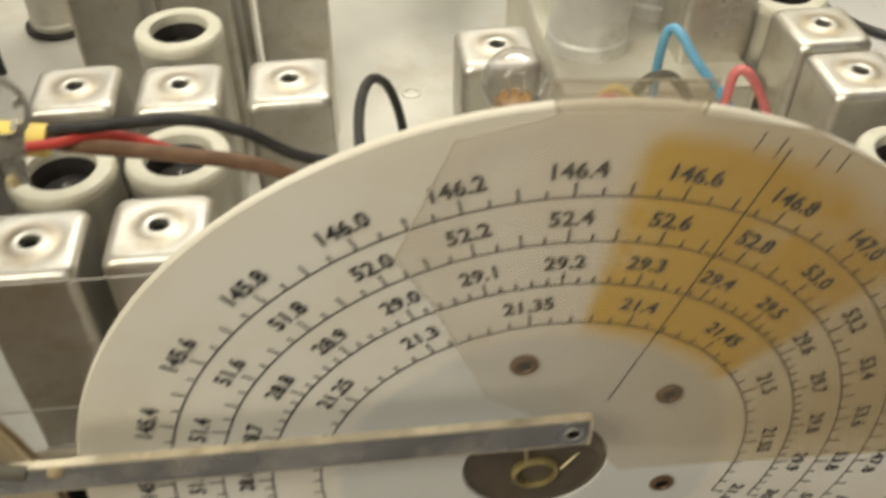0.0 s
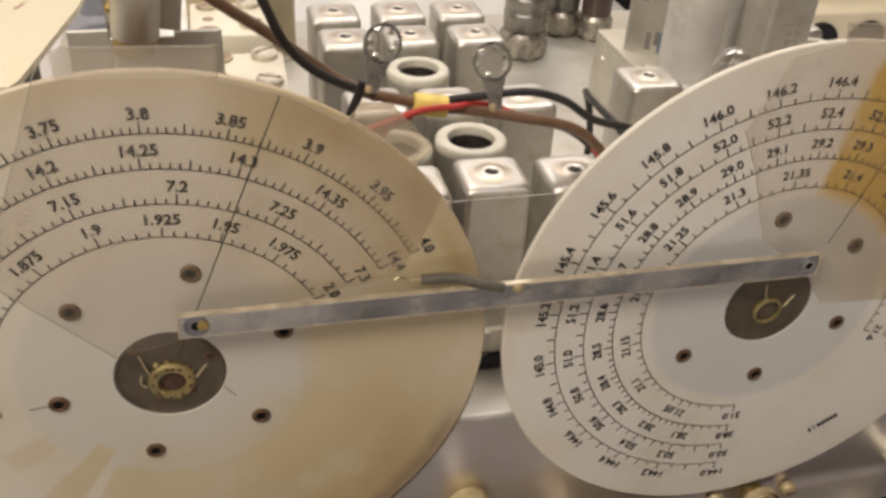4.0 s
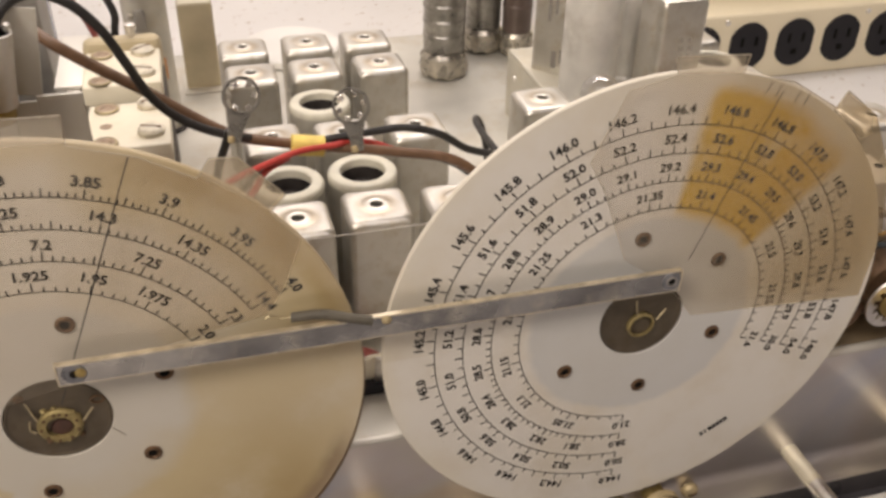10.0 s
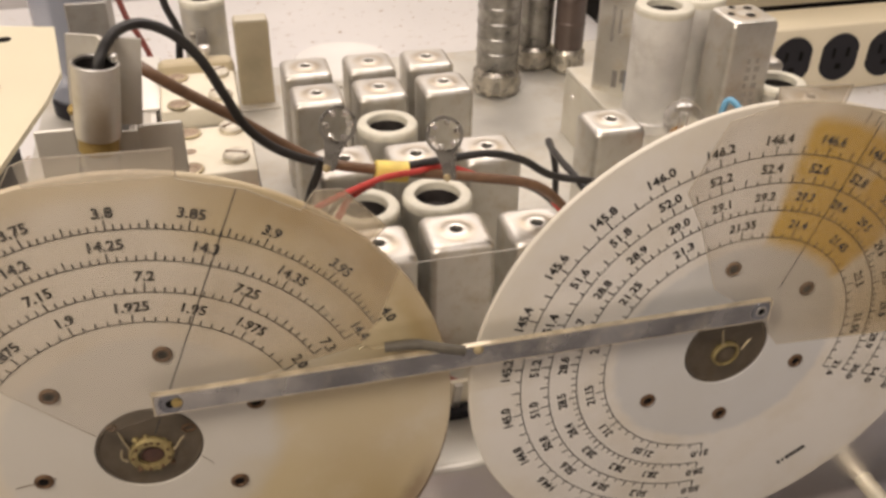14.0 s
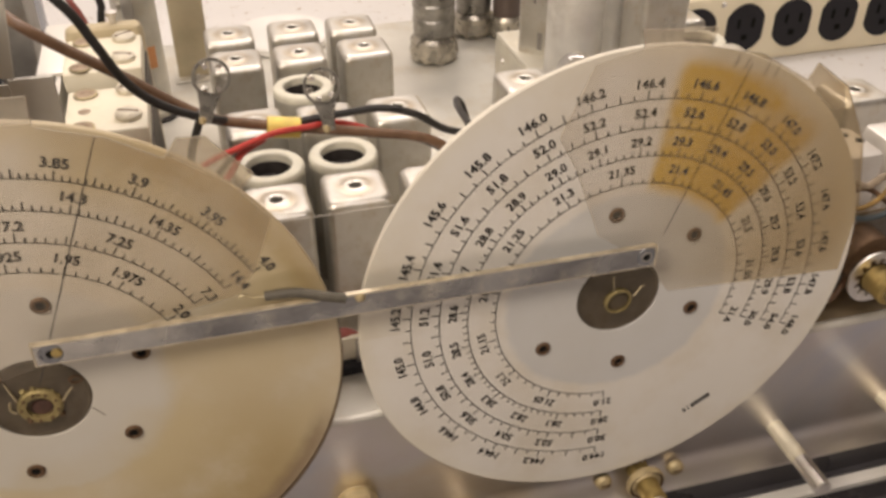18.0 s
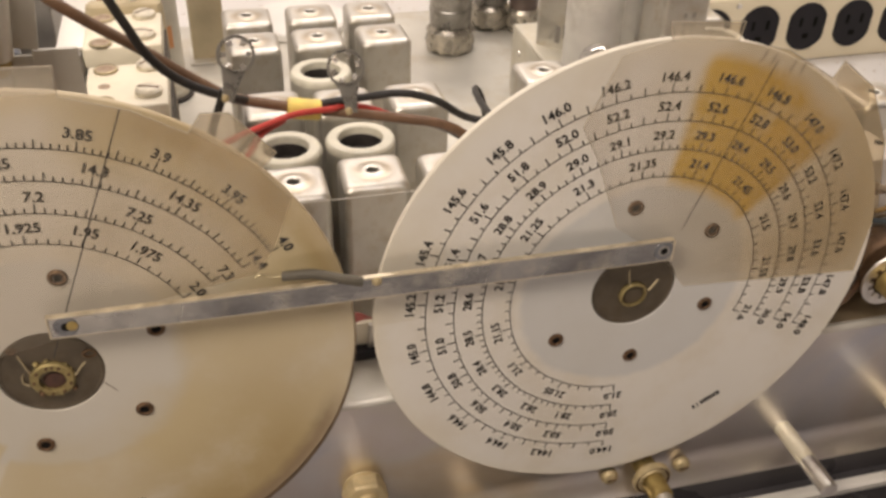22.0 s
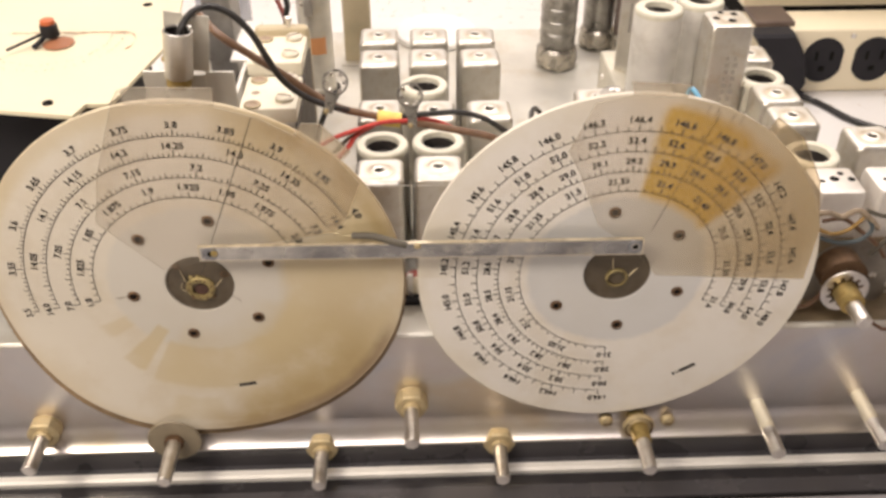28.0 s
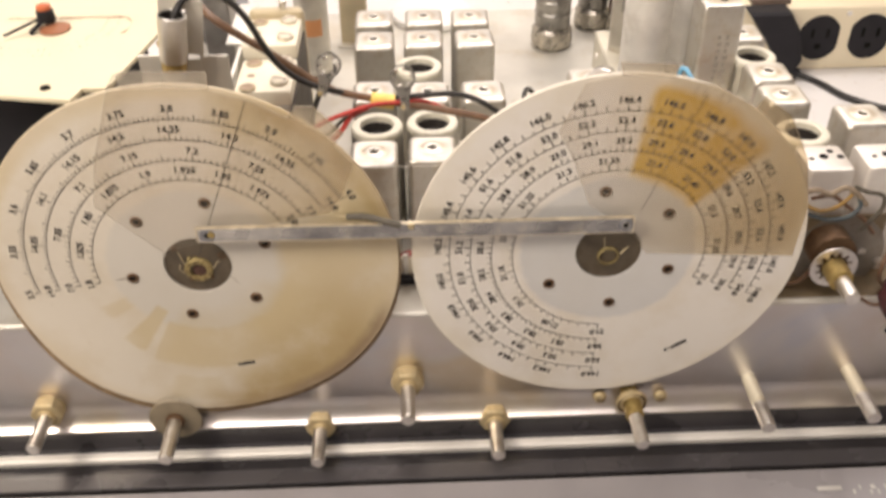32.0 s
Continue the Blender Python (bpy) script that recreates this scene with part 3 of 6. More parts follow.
# ---- dials ----
def dial_material(name, base, inner, stains, rim_tint, skew=0.0):
    m = bpy.data.materials.new(name)
    m.use_nodes = True
    n, l = m.node_tree.nodes, m.node_tree.links
    b = n["Principled BSDF"]
    b.inputs["Roughness"].default_value = 0.34
    b.inputs["Specular IOR Level"].default_value = 0.45
    b.inputs["Subsurface Weight"].default_value = 0.0

    def math_node(op, a, c=None):
        k = n.new("ShaderNodeMath")
        k.operation = op
        for i, v in enumerate((a, c)):
            if v is None:
                continue
            if isinstance(v, (int, float)):
                k.inputs[i].default_value = v
            else:
                l.new(v, k.inputs[i])
        return k.outputs[0]

    tc = n.new("ShaderNodeTexCoord")
    sep = n.new("ShaderNodeSeparateXYZ")
    l.new(tc.outputs["Object"], sep.inputs[0])
    x, z = sep.outputs[0], sep.outputs[2]
    wob = n.new("ShaderNodeTexNoise")
    wob.inputs["Scale"].default_value, wob.inputs["Detail"].default_value = 45, 4
    l.new(tc.outputs["Object"], wob.inputs["Vector"])
    wv = math_node("SUBTRACT", wob.outputs[0], 0.5)
    fine = n.new("ShaderNodeTexNoise")
    fine.inputs["Scale"].default_value, fine.inputs["Detail"].default_value = 260, 4
    l.new(tc.outputs["Object"], fine.inputs["Vector"])
    r = math_node("ADD", math_node("SQRT", math_node("ADD", math_node("MULTIPLY", x, x), math_node("MULTIPLY", z, z))), math_node("ADD", math_node("MULTIPLY", wv, 0.004), math_node("MULTIPLY", math_node("SUBTRACT", fine.outputs[0], 0.5), 0.0022)))
    ang = math_node("ADD", math_node("MULTIPLY", math_node("ARCTAN2", z, x), 57.29578), math_node("MULTIPLY", wv, 5.0))
    low = math_node("SUBTRACT", ang, math_node("MULTIPLY", math_node("SUBTRACT", r, 0.055), skew))

    def ramp(v, lo, hi):
        k = n.new("ShaderNodeMapRange")
        k.interpolation_type = "SMOOTHSTEP"
        k.inputs[1].default_value, k.inputs[2].default_value = min(lo, hi), max(lo, hi)
        k.inputs[3].default_value, k.inputs[4].default_value = (0, 1) if lo < hi else (1, 0)
        l.new(v, k.inputs[0])
        return k.outputs[0]

    def mix(a, colour, f):
        k = n.new("ShaderNodeMix")
        k.data_type = "RGBA"
        l.new(f, k.inputs[0])
        if isinstance(a, tuple):
            k.inputs[6].default_value = (*a, 1)
        else:
            l.new(a, k.inputs[6])
        k.inputs[7].default_value = (*colour, 1)
        return k.outputs[2]

    cloud = n.new("ShaderNodeTexNoise")
    cloud.inputs["Scale"].default_value, cloud.inputs["Detail"].default_value, cloud.inputs["Roughness"].default_value = 30, 7, 0.6
    l.new(tc.outputs["Object"], cloud.inputs["Vector"])
    col = mix(base, tuple(c * k for c, k in zip(base, (0.93, 0.90, 0.84))), ramp(cloud.outputs[0], 0.42, 0.68))
    # shadow of the plate behind the translucent disc, painted as an inner circle
    col = mix(col, inner, math_node("MULTIPLY", ramp(r, 0.0365, 0.0335), 0.68))
    for colour, amount, a0, a1, sa, r0, r1, sr in stains:
        f = math_node("MULTIPLY", math_node("MULTIPLY", ramp(low, a0 - sa, a0 + sa), ramp(ang, a1 + sa, a1 - sa)), math_node("MULTIPLY", ramp(r, r0 - sr, r0 + sr), ramp(r, r1 + sr, r1 - sr)))
        f = math_node("MULTIPLY", f, math_node("MULTIPLY", ramp(cloud.outputs[0], 0.16, 0.56), amount))
        col = mix(col, colour, f)
    col = mix(col, rim_tint, math_node("MULTIPLY", ramp(r, 0.0725, 0.080), 0.45))
    speck = n.new("ShaderNodeTexNoise")
    speck.inputs["Scale"].default_value, speck.inputs["Detail"].default_value = 900, 2
    l.new(tc.outputs["Object"], speck.inputs["Vector"])
    col = mix(col, (0.35, 0.27, 0.16), math_node("MULTIPLY", ramp(speck.outputs[0], 0.72, 0.80), 0.4))
    l.new(col, b.inputs["Base Color"])
    bp = n.new("ShaderNodeBump")
    bp.inputs["Strength"].default_value, bp.inputs["Distance"].default_value = 0.05, 0.0004
    l.new(cloud.outputs[0], bp.inputs["Height"])
    l.new(bp.outputs[0], b.inputs["Normal"])
    return m


AMBER, BROWN, TAN = (0.66, 0.44, 0.075), (0.375, 0.265, 0.11), (0.555, 0.455, 0.265)
DIAL_R = dial_material("white_dial_plastic", (0.775, 0.738, 0.672), (0.57, 0.575, 0.57),
                       [(AMBER, 1.2, 37.3, 82.5, 2.4, 0.0362, 0.0735, 0.0034), (TAN, 0.25, 0, 44, 6, 0.04, 0.079, 0.004), (TAN, 0.22, 150, 215, 20, 0.066, 0.079, 0.006)], (0.76, 0.70, 0.56), 143.0)
DIAL_L = dial_material("yellowed_dial_plastic", (0.655, 0.602, 0.505), (0.57, 0.545, 0.49),
                       [(TAN, 0.75, -62, 30, 14, 0.033, 0.085, 0.004), (TAN, 0.35, -114, -20, 6, 0.024, 0.0550, 0.006), (TAN, 0.62, -119.3, -52, 1.2, 0.0335, 0.0550, 0.0014), (TAN, 0.7, -60, -20, 12, 0.0345, 0.078, 0.003), (TAN, 0.75, -134.5, -124, 1.2, 0.0285, 0.0527, 0.001),
                        (TAN, 0.5, -155, -146, 1.5, 0.035, 0.047, 0.002), (TAN, 0.4, -108, -90, 2, 0.061, 0.074, 0.0015), (TAN, 0.85, -84, -30, 8, 0.057, 0.085, 0.003), (BROWN, 0.62, -84, -28, 12, 0.063, 0.085, 0.007), (BROWN, 0.28, -75, -10, 14, 0.046, 0.070, 0.008),
                        (TAN, 0.8, 12, 75, 8, 0.062, 0.085, 0.006), (BROWN, 0.75, 10, 64, 10, 0.0725, 0.085, 0.0035), (TAN, 0.45, 75, 150, 10, 0.074, 0.085, 0.003), ((0.16, 0.09, 0.04), 1.0, -92, -22, 8, 0.0762, 0.09, 0.0012), ((0.17, 0.10, 0.045), 0.7, -84, -20, 8, 0.0742, 0.09, 0.0026), (BROWN, 0.6, -95, -68, 8, 0.070, 0.09, 0.005),
                        (TAN, 0.5, 140, 165, 3, 0.0745, 0.085, 0.002)], (0.60, 0.50, 0.34))
FADEDLINE = material("scratch_line", (0.16, 0.12, 0.08), 0.6)
RIMBROWN = material("browned_plastic_edge", (0.24, 0.165, 0.09), 0.5, 0, 0.3, 90, 0.2, 500)


def text_mesh(body, size):
    cu = bpy.data.curves.new("txt", "FONT")
    cu.body, cu.size, cu.align_x, cu.align_y, cu.resolution_u, cu.offset = body, size, "CENTER", "CENTER", 2, size * 0.024
    ob = new("txt", cu)
    me = bpy.data.meshes.new_from_object(ob)
    bpy.data.objects.remove(ob)
    bpy.data.curves.remove(cu)
    return me


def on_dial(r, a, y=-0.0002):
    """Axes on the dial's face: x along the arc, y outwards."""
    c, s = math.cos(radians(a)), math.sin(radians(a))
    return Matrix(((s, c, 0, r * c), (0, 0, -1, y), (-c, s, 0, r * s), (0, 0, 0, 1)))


def write(parent, name, body, size, m):
    me = text_mesh(body, size)
    me.transform(m @ Matrix.Diagonal((0.94, 0.93, 1.0, 1.0)))
    me.materials.append(INK)
    ob = new(name, me)
    ob.parent = parent
    return ob


def interp(table, v):
    for (v0, a0), (v1, a1) in zip(table, table[1:]):
        if v <= v1 + 1e-9:
            return a0 + (a1 - a0) * (v - v0) / (v1 - v0)
    return table[-1][1]


def scale_marks(dial, r, table, step, label_step, medium_step, fmt, size, skip=()):
    """One scale: an arc, its ticks outwards and its numbers."""
    bm = bmesh.new()

    def quad(m, x0, x1, y0, y1):
        bm.faces.new([bm.verts.new(m @ Vector(p)) for p in ((x0, y0, 0), (x1, y0, 0), (x1, y1, 0), (x0, y1, 0))])

    v0, v1 = table[0][0], table[-1][0]
    count = round((v1 - v0) / step)
    w = 0.00017
    for i in range(count + 1):
        v = v0 + i * step
        k = lambda s: s and abs((v - v0) / s - round((v - v0) / s)) < 1e-4
        h = 0.0026 if k(label_step) else (0.0024 if k(medium_step) else 0.0015)
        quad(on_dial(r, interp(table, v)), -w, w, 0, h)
    n = 160
    for i in range(n):
        a, b = (interp(table, v0 + (v1 - v0) * q / n) for q in (i, i + 1))
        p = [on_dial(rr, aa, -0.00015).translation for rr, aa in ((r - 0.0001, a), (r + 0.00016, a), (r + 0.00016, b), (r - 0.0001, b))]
        bm.faces.new([bm.verts.new(q) for q in p])
    part("printed_scale", bm, INK, dial, "fine black printed scale ticks", smooth=False)
    for i in range(round((v1 - v0) / label_step) + 1):
        v = v0 + i * label_step
        if i not in skip:
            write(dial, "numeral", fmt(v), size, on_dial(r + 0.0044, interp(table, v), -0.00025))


def warped(bm):
    """The old plastic has curled forwards where the drive washer grips its lower edge."""
    for v in bm.verts:
        r, a = math.hypot(v.co.x, v.co.z), math.degrees(math.atan2(v.co.z, v.co.x))
        turn = (a + 127 + 180) % 360 - 180
        bell = math.cos(math.pi / 2 * min(1, abs(turn) / (62 if turn > 0 else 48))) ** 2
        v.co.y -= 0.0050 * bell * max(0, (r - 0.034) / 0.046) ** 2
    return bm


def make_dial(name, cx, cz, R, mat, label):
    d = empty(name, (cx, 0, cz), label, "dial", "tuning dials")
    span = R - 0.0003 - 0.0134
    prof = [(0.0132, 0)] + [(0.0134 + span * k / 9, 0) for k in range(1, 10)] + [(R, 0.0003), (R, 0.0013)] + [(R - 0.0003 - span * k / 9, 0.0016) for k in range(10)] + [(0.0132, 0.0014), (0.0132, 0)]
    bm = lathe(prof, 128, False, False)
    bm.transform(Matrix.Translation((0, 0.0016, 0)) @ ALONG_Y)
    part("disc", warped(bm) if cx < 0 else bm, mat, d)
    part("hub_plate", lathe([(0.0034, 0), (0.0131, 0), (0.0131, 0.0006), (0.0126, 0.0009), (0.0120, 0.0006), (0.0034, 0.0006)], 48), BROWNMETAL, d, "browned metal hub plate", m=Matrix.Translation((0, 0.0010, 0)) @ ALONG_Y)
    return d


def rivets(d, a0, count, off, ring):
    for k in range(count):
        a = radians(a0 - 60 * k)
        part("rivet", lathe([(0.0024, 0), (0.0024, 0.0003), (0.0019, 0.0007), (0.0014, 0.0006), (0.0012, 0.0002)], 16, True, False), RUST, d, "browned eyelet rivet",
             m=Matrix.Translation((off[0] + ring * math.cos(a), 0, off[1] + ring * math.sin(a))) @ ALONG_Y)
        part("eyelet_hole", lathe([(0.00135, 0.0001), (0.0012, 0.00035)], 12), DARK, d, "dark eyelet hole", m=Matrix.Translation((off[0] + ring * math.cos(a), 0, off[1] + ring * math.sin(a))) @ ALONG_Y)


RC, LC = (0.0815, 0.1192), (-0.0812, 0.1187)
right_dial = make_dial("tuning_dial", *RC, 0.0783, DIAL_R, "white plastic tuning dial with an amber stained patch")
left_dial = make_dial("tuning_dial", *LC, 0.0793, DIAL_L, "yellowed plastic tuning dial with brown water stains")
rivets(right_dial, 96.8, 6, (-0.0006, 0.00135), 0.0279)
rivets(left_dial, 75.7, 6, (0.0005, 0.0024), 0.0281)
A144 = [(0, 268.8), (0.05, 250.2), (0.1, 235.1), (0.15, 219.5), (0.2, 205.2), (0.25, 190.7), (0.3, 175.5), (0.4, 145.9), (0.5, 116.8), (0.6, 89.3), (0.75, 47.5), (1, -21.3)]


def table(v0, v1, angles):
    return [(v0 + f * (v1 - v0), a) for f, a in angles]


one = lambda v: f"{v:.1f}"
short = lambda v: f"{v:.3f}".rstrip("0") if abs(v * 10 - round(v * 10)) > 1e-6 else f"{v:.1f}"
scale_marks(right_dial, 0.0635, table(144, 148, A144), 0.05, 0.2, 0.1, one, 0.0040)
scale_marks(right_dial, 0.0552, table(50, 54, A144), 0.05, 0.2, 0.1, one, 0.0040)
scale_marks(right_dial, 0.0468, table(28, 30, A144), 0.02, 0.1, 0, one, 0.0038)
scale_marks(right_dial, 0.0384, table(21, 21.6, [(f, a + (1.5 if 0.2 < f < 0.9 else 0)) for f, a in A144]), 0.01, 0.05, 0, short, 0.0038)
L1 = [(3.5, 190), (3.55, 172), (3.6, 155), (3.65, 137.5), (3.7, 120.5), (3.75, 104.2), (3.8, 89.2), (3.85, 74), (3.9, 59), (3.95, 43), (4.0, 27)]
L2 = [(14.0, 190), (14.05, 168), (14.1, 147), (14.15, 127), (14.2, 108), (14.25, 90), (14.3, 70), (14.35, 50), (14.4, 27)]
L3 = [(7.0, 190), (7.05, 161), (7.1, 133.5), (7.15, 107.5), (7.2, 82.5), (7.25, 57), (7.3, 28)]
L4 = [(1.8, 190), (1.825, 168), (1.85, 147), (1.875, 126), (1.9, 105.6), (1.925, 86.5), (1.95, 68.8), (1.975, 50), (2.0, 28)]
scale_marks(left_dial, 0.0655, L1, 0.005, 0.05, 0.025, short, 0.0040)
scale_marks(left_dial, 0.0572, L2, 0.005, 0.05, 0.025, short, 0.0040)
scale_marks(left_dial, 0.0486, L3, 0.005, 0.05, 0.025, short, 0.0040)
scale_marks(left_dial, 0.0402, L4, 0.005, 0.025, 0, short, 0.0040)
for d, r, a in ((left_dial, 0.0551, -80.2), (right_dial, 0.0625, -57.5)):
    bm = bmesh.new()
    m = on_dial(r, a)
    for x0, x1 in ((-0.0060, -0.0047), (-0.0045, -0.0032), (-0.0030, -0.0017), (-0.0015, -0.0002), (0.0, 0.0013), (0.0022, 0.0027), (0.0035, 0.0045)):
        bm.faces.new([bm.verts.new(m @ Vector(p)) for p in ((x0, -0.0009, 0), (x1, -0.0009, 0), (x1, 0.0009, 0), (x0, 0.0009, 0))])
    part("part_number", bm, INK, d, "small printed number", smooth=False)
# the second disc behind the yellowed dial, with a browned edge
ring = [(0.0165, 0)] + [(0.0165 + 0.0639 * k / 8, 0) for k in range(1, 9)] + [(0.0806, 0.0006)] + [(0.0804 - 0.0639 * k / 8, 0.0011) for k in range(0, 9)] + [(0.0165, 0)]
bm = lathe(ring, 96, False, False)
bm.transform(Matrix.Translation((-0.0006, 0.0031, -0.0030)) @ ALONG_Y)
part("rear_disc", warped(bm), RIMBROWN, left_dial, "browned rear dial disc")

for x0, z0, x1, z1 in ((-0.0770, -0.0201, -0.0663, -0.0175), (-0.0333, -0.0060, -0.0237, -0.0049), (0.0121, -0.0057, 0.0148, -0.0092)):
    part("pencil_mark", sheet([(x0, z0 - 0.00012), (x1, z1 - 0.00012), (x1, z1 + 0.00012), (x0, z0 + 0.00012)], 0.00015), FADEDLINE, left_dial, "thin dark scratch", smooth=False)
# hubs
for d, collar, wall, core, cm in ((left_dial, 0.0056, 0.0022, 0.0031, COREDARK), (right_dial, 0.0044, 0.0008, 0.0034, BROWNMETAL)):
    part("bushing", lathe([(collar + 0.0006, 0), (collar + 0.0006, 0.0008), (collar, 0.0010), (collar, 0.0026), (collar - 0.0005, 0.0031), (collar - wall, 0.0031), (collar - wall, 0.0006)], 28), OLIVEBRASS, d, "yellow green brass shaft bushing", m=Matrix.Translation((0.0, 0.0022, -0.0020)) @ ALONG_Y)
    part("shaft_end", lathe([(core, 0), (core, 0.0016), (core - 0.0006, 0.0021), (0.0004, 0.0022)], 24), cm, d, "dull shaft end", m=Matrix.Translation((0.0004, 0.0022, -0.0028)) @ ALONG_Y)
    if d is left_dial:
        rng = random.Random(11)
        for k in range(14):
            a = radians(25.7 * k + rng.uniform(-9, 9))
            rr, big = rng.uniform(0.0042, 0.0062), rng.uniform(0.0004, 0.0009)
            part("flux_crumb", lathe([(big, 0), (big * 0.9, big * 0.6), (big * 0.4, big)], 7), OLIVEBRASS if k % 3 else RUST, d, "crusted flux", m=Matrix.Translation((rr * math.cos(a), -0.0006 if rr < 0.0052 else 0.0004, -0.0020 + rr * math.sin(a))) @ ALONG_Y)
        for ex, ez, er in ((-0.0078, 0.0086, 0.0010), (0.0102, 0.0046, 0.0016)):
            ring = [[((er + 0.00035 * math.cos(v)) * math.cos(w), 0.00035 * math.sin(v) + 0.0002, 0.7 * (er + 0.00035 * math.cos(v)) * math.sin(w)) for v in [math.pi * j / 3 for j in range(6)]] for w in [2 * math.pi * i / 14 for i in range(15)]]
            part("wire_eye", loft(ring), RUST, d, "browned wire eye", m=Matrix.Translation((ex, 0, ez)))
        for k in range(9):
            a = radians(20 + 40 * k)
            part("crimp", lathe([(0.0005, 0), (0.0004, 0.0004)], 8), RUST, d, "dark crimp mark", m=Matrix.Translation((0.0045 * math.cos(a), -0.0008, -0.0020 + 0.0045 * math.sin(a))) @ ALONG_Y)
for d, hooks in ((left_dial, (((-0.0048, 0.0012), (-0.0058, 0.0036), (-0.0068, 0.0066), (-0.0076, 0.0082)), ((0.0058, -0.0012), (0.0078, 0.0010), (0.0102, 0.0034)), ((-0.0058, -0.0028), (-0.0072, -0.0020), (-0.0068, 0.0004), (-0.0054, 0.0018)))),
                 (right_dial, (((0.0046, -0.0008), (0.0070, 0.0012), (0.0096, 0.0038)), ((-0.0018, 0.0022), (-0.0021, 0.0056), (-0.0019, 0.0092))))):
    for pts in hooks:
        n = len(pts) - 1
        part("spring_wire", sweep([(x, -0.0006 + 0.0018 * k / n, z) for k, (x, z) in enumerate(pts)], 0.00030, 8, 4), SPRING, d, "dull brass wire spring")


def plate_edge(cur, pts, c):
    """The dark cut edge of a clear plate."""
    for (x0, z0), (x1, z1) in zip(pts, pts[1:]):
        part("cut_edge", sweep([(x0 - c[0], -0.0004, z0 - c[1]), (x1 - c[0], -0.0004, z1 - c[1])], 0.00013, 6, 2), EDGEDARK, cur, "dark cut edge")


EDGEDARK = material("dark_cut_edge", (0.42, 0.37, 0.29), 0.5)

# ---- clear cursors over the dials ----
cur = cur_right = empty("dial_cursor", (RC[0], -0.0022, RC[1]), "clear aged plastic cursor plate with an engraved hairline", "dial cursor", "dial cursors")
pts = [(0.0715, 0.1440), (0.0632, 0.166), (0.0578, 0.1762), (0.0658, 0.1951), (0.0783, 0.1979), (0.0770, 0.203), (0.0976, 0.2016), (0.0966, 0.1965), (0.1120, 0.1930),
       (0.1275, 0.1838), (0.1298, 0.1884), (0.1409, 0.1802), (0.1508, 0.1619), (0.1560, 0.140), (0.1550, 0.1165), (0.0960, 0.1200), (0.0860, 0.1330)]
part("plate", sheet([(x - RC[0], z - RC[1]) for x, z in pts], 0.0006), CLEAR_R, cur, smooth=False).visible_shadow = False
plate_edge(cur, pts[:14], RC)
part("hairline", sheet([(0.0913 - RC[0], 0.141 - RC[1]), (0.09145 - RC[0], 0.141 - RC[1]), (0.10925 - RC[0], 0.1908 - RC[1]), (0.1091 - RC[0], 0.1908 - RC[1])], 0.00015), INK, cur, m=Matrix.Translation((0, -0.0008, 0)), smooth=False)
for k in range(5):
    if k != 2:
        x, z = 0.1040 + 0.0031 * k - RC[0], 0.1906 - 0.0011 * k - RC[1]
        part("index_mark", sheet([(x, z), (x + 0.00014, z), (x + 0.00124, z + 0.0030), (x + 0.0011, z + 0.0030)], 0.00012), INK, cur, m=Matrix.Translation((0, -0.0008, 0)), smooth=False)
cur = cur_left = empty("dial_cursor", (LC[0], -0.0022, LC[1]), "clear aged plastic cursor plate with a fine black hairline", "dial cursor", "dial cursors")
pts = [(-0.0925, 0.128), (-0.1134, 0.1502), (-0.1089, 0.1698), (-0.0976, 0.199), (-0.0950, 0.2030), (-0.0918, 0.2042), (-0.0635, 0.2034), (-0.0639, 0.1962), (-0.0500, 0.1918), (-0.0385, 0.1850), (-0.0352, 0.1896), (-0.0290, 0.1892),
       (-0.0192, 0.1781), (-0.0231, 0.1738), (-0.0165, 0.1652), (-0.0215, 0.1516), (-0.0268, 0.1440), (-0.0600, 0.1380), (-0.0700, 0.1330)]
part("plate", sheet([(x - LC[0], z - LC[1]) for x, z in pts], 0.0006), CLEAR_L, cur, smooth=False).visible_shadow = False
plate_edge(cur, pts[:15], LC)
part("hairline", sheet([(-0.0790 - LC[0], 0.1262 - LC[1]), (-0.0787 - LC[0], 0.1262 - LC[1]), (-0.0518 - LC[0], 0.1924 - LC[1]), (-0.0521 - LC[0], 0.1924 - LC[1])], 0.00015), INK, cur, m=Matrix.Translation((0, -0.0008, 0)), smooth=False)

HAZE = clear_material("hazy_plastic_tab", (0.74, 0.69, 0.58), 0.22, 0.3)
for body, c, tabs in ((cur_left, LC, ([(-0.0940, 0.1975), (-0.0945, 0.2026), (-0.0917, 0.2037), (-0.0640, 0.2029), (-0.0643, 0.1968)], [(-0.0380, 0.1853), (-0.0350, 0.1891), (-0.0292, 0.1887), (-0.0198, 0.1780), (-0.0233, 0.1744)])),
                      (cur_right, RC, ([(0.0786, 0.1979), (0.0775, 0.2025), (0.0971, 0.2011), (0.0962, 0.1966)], [(0.1279, 0.1838), (0.1300, 0.1878), (0.1404, 0.1800), (0.1420, 0.1740), (0.1385, 0.1730)]))):
    for pts in tabs:
        part("tab", sheet([(x - c[0], z - c[1]) for x, z in pts], 0.0003), HAZE, body, "hazy clear tab", smooth=False, m=Matrix.Translation((0, 0.0005, 0))).visible_shadow = False

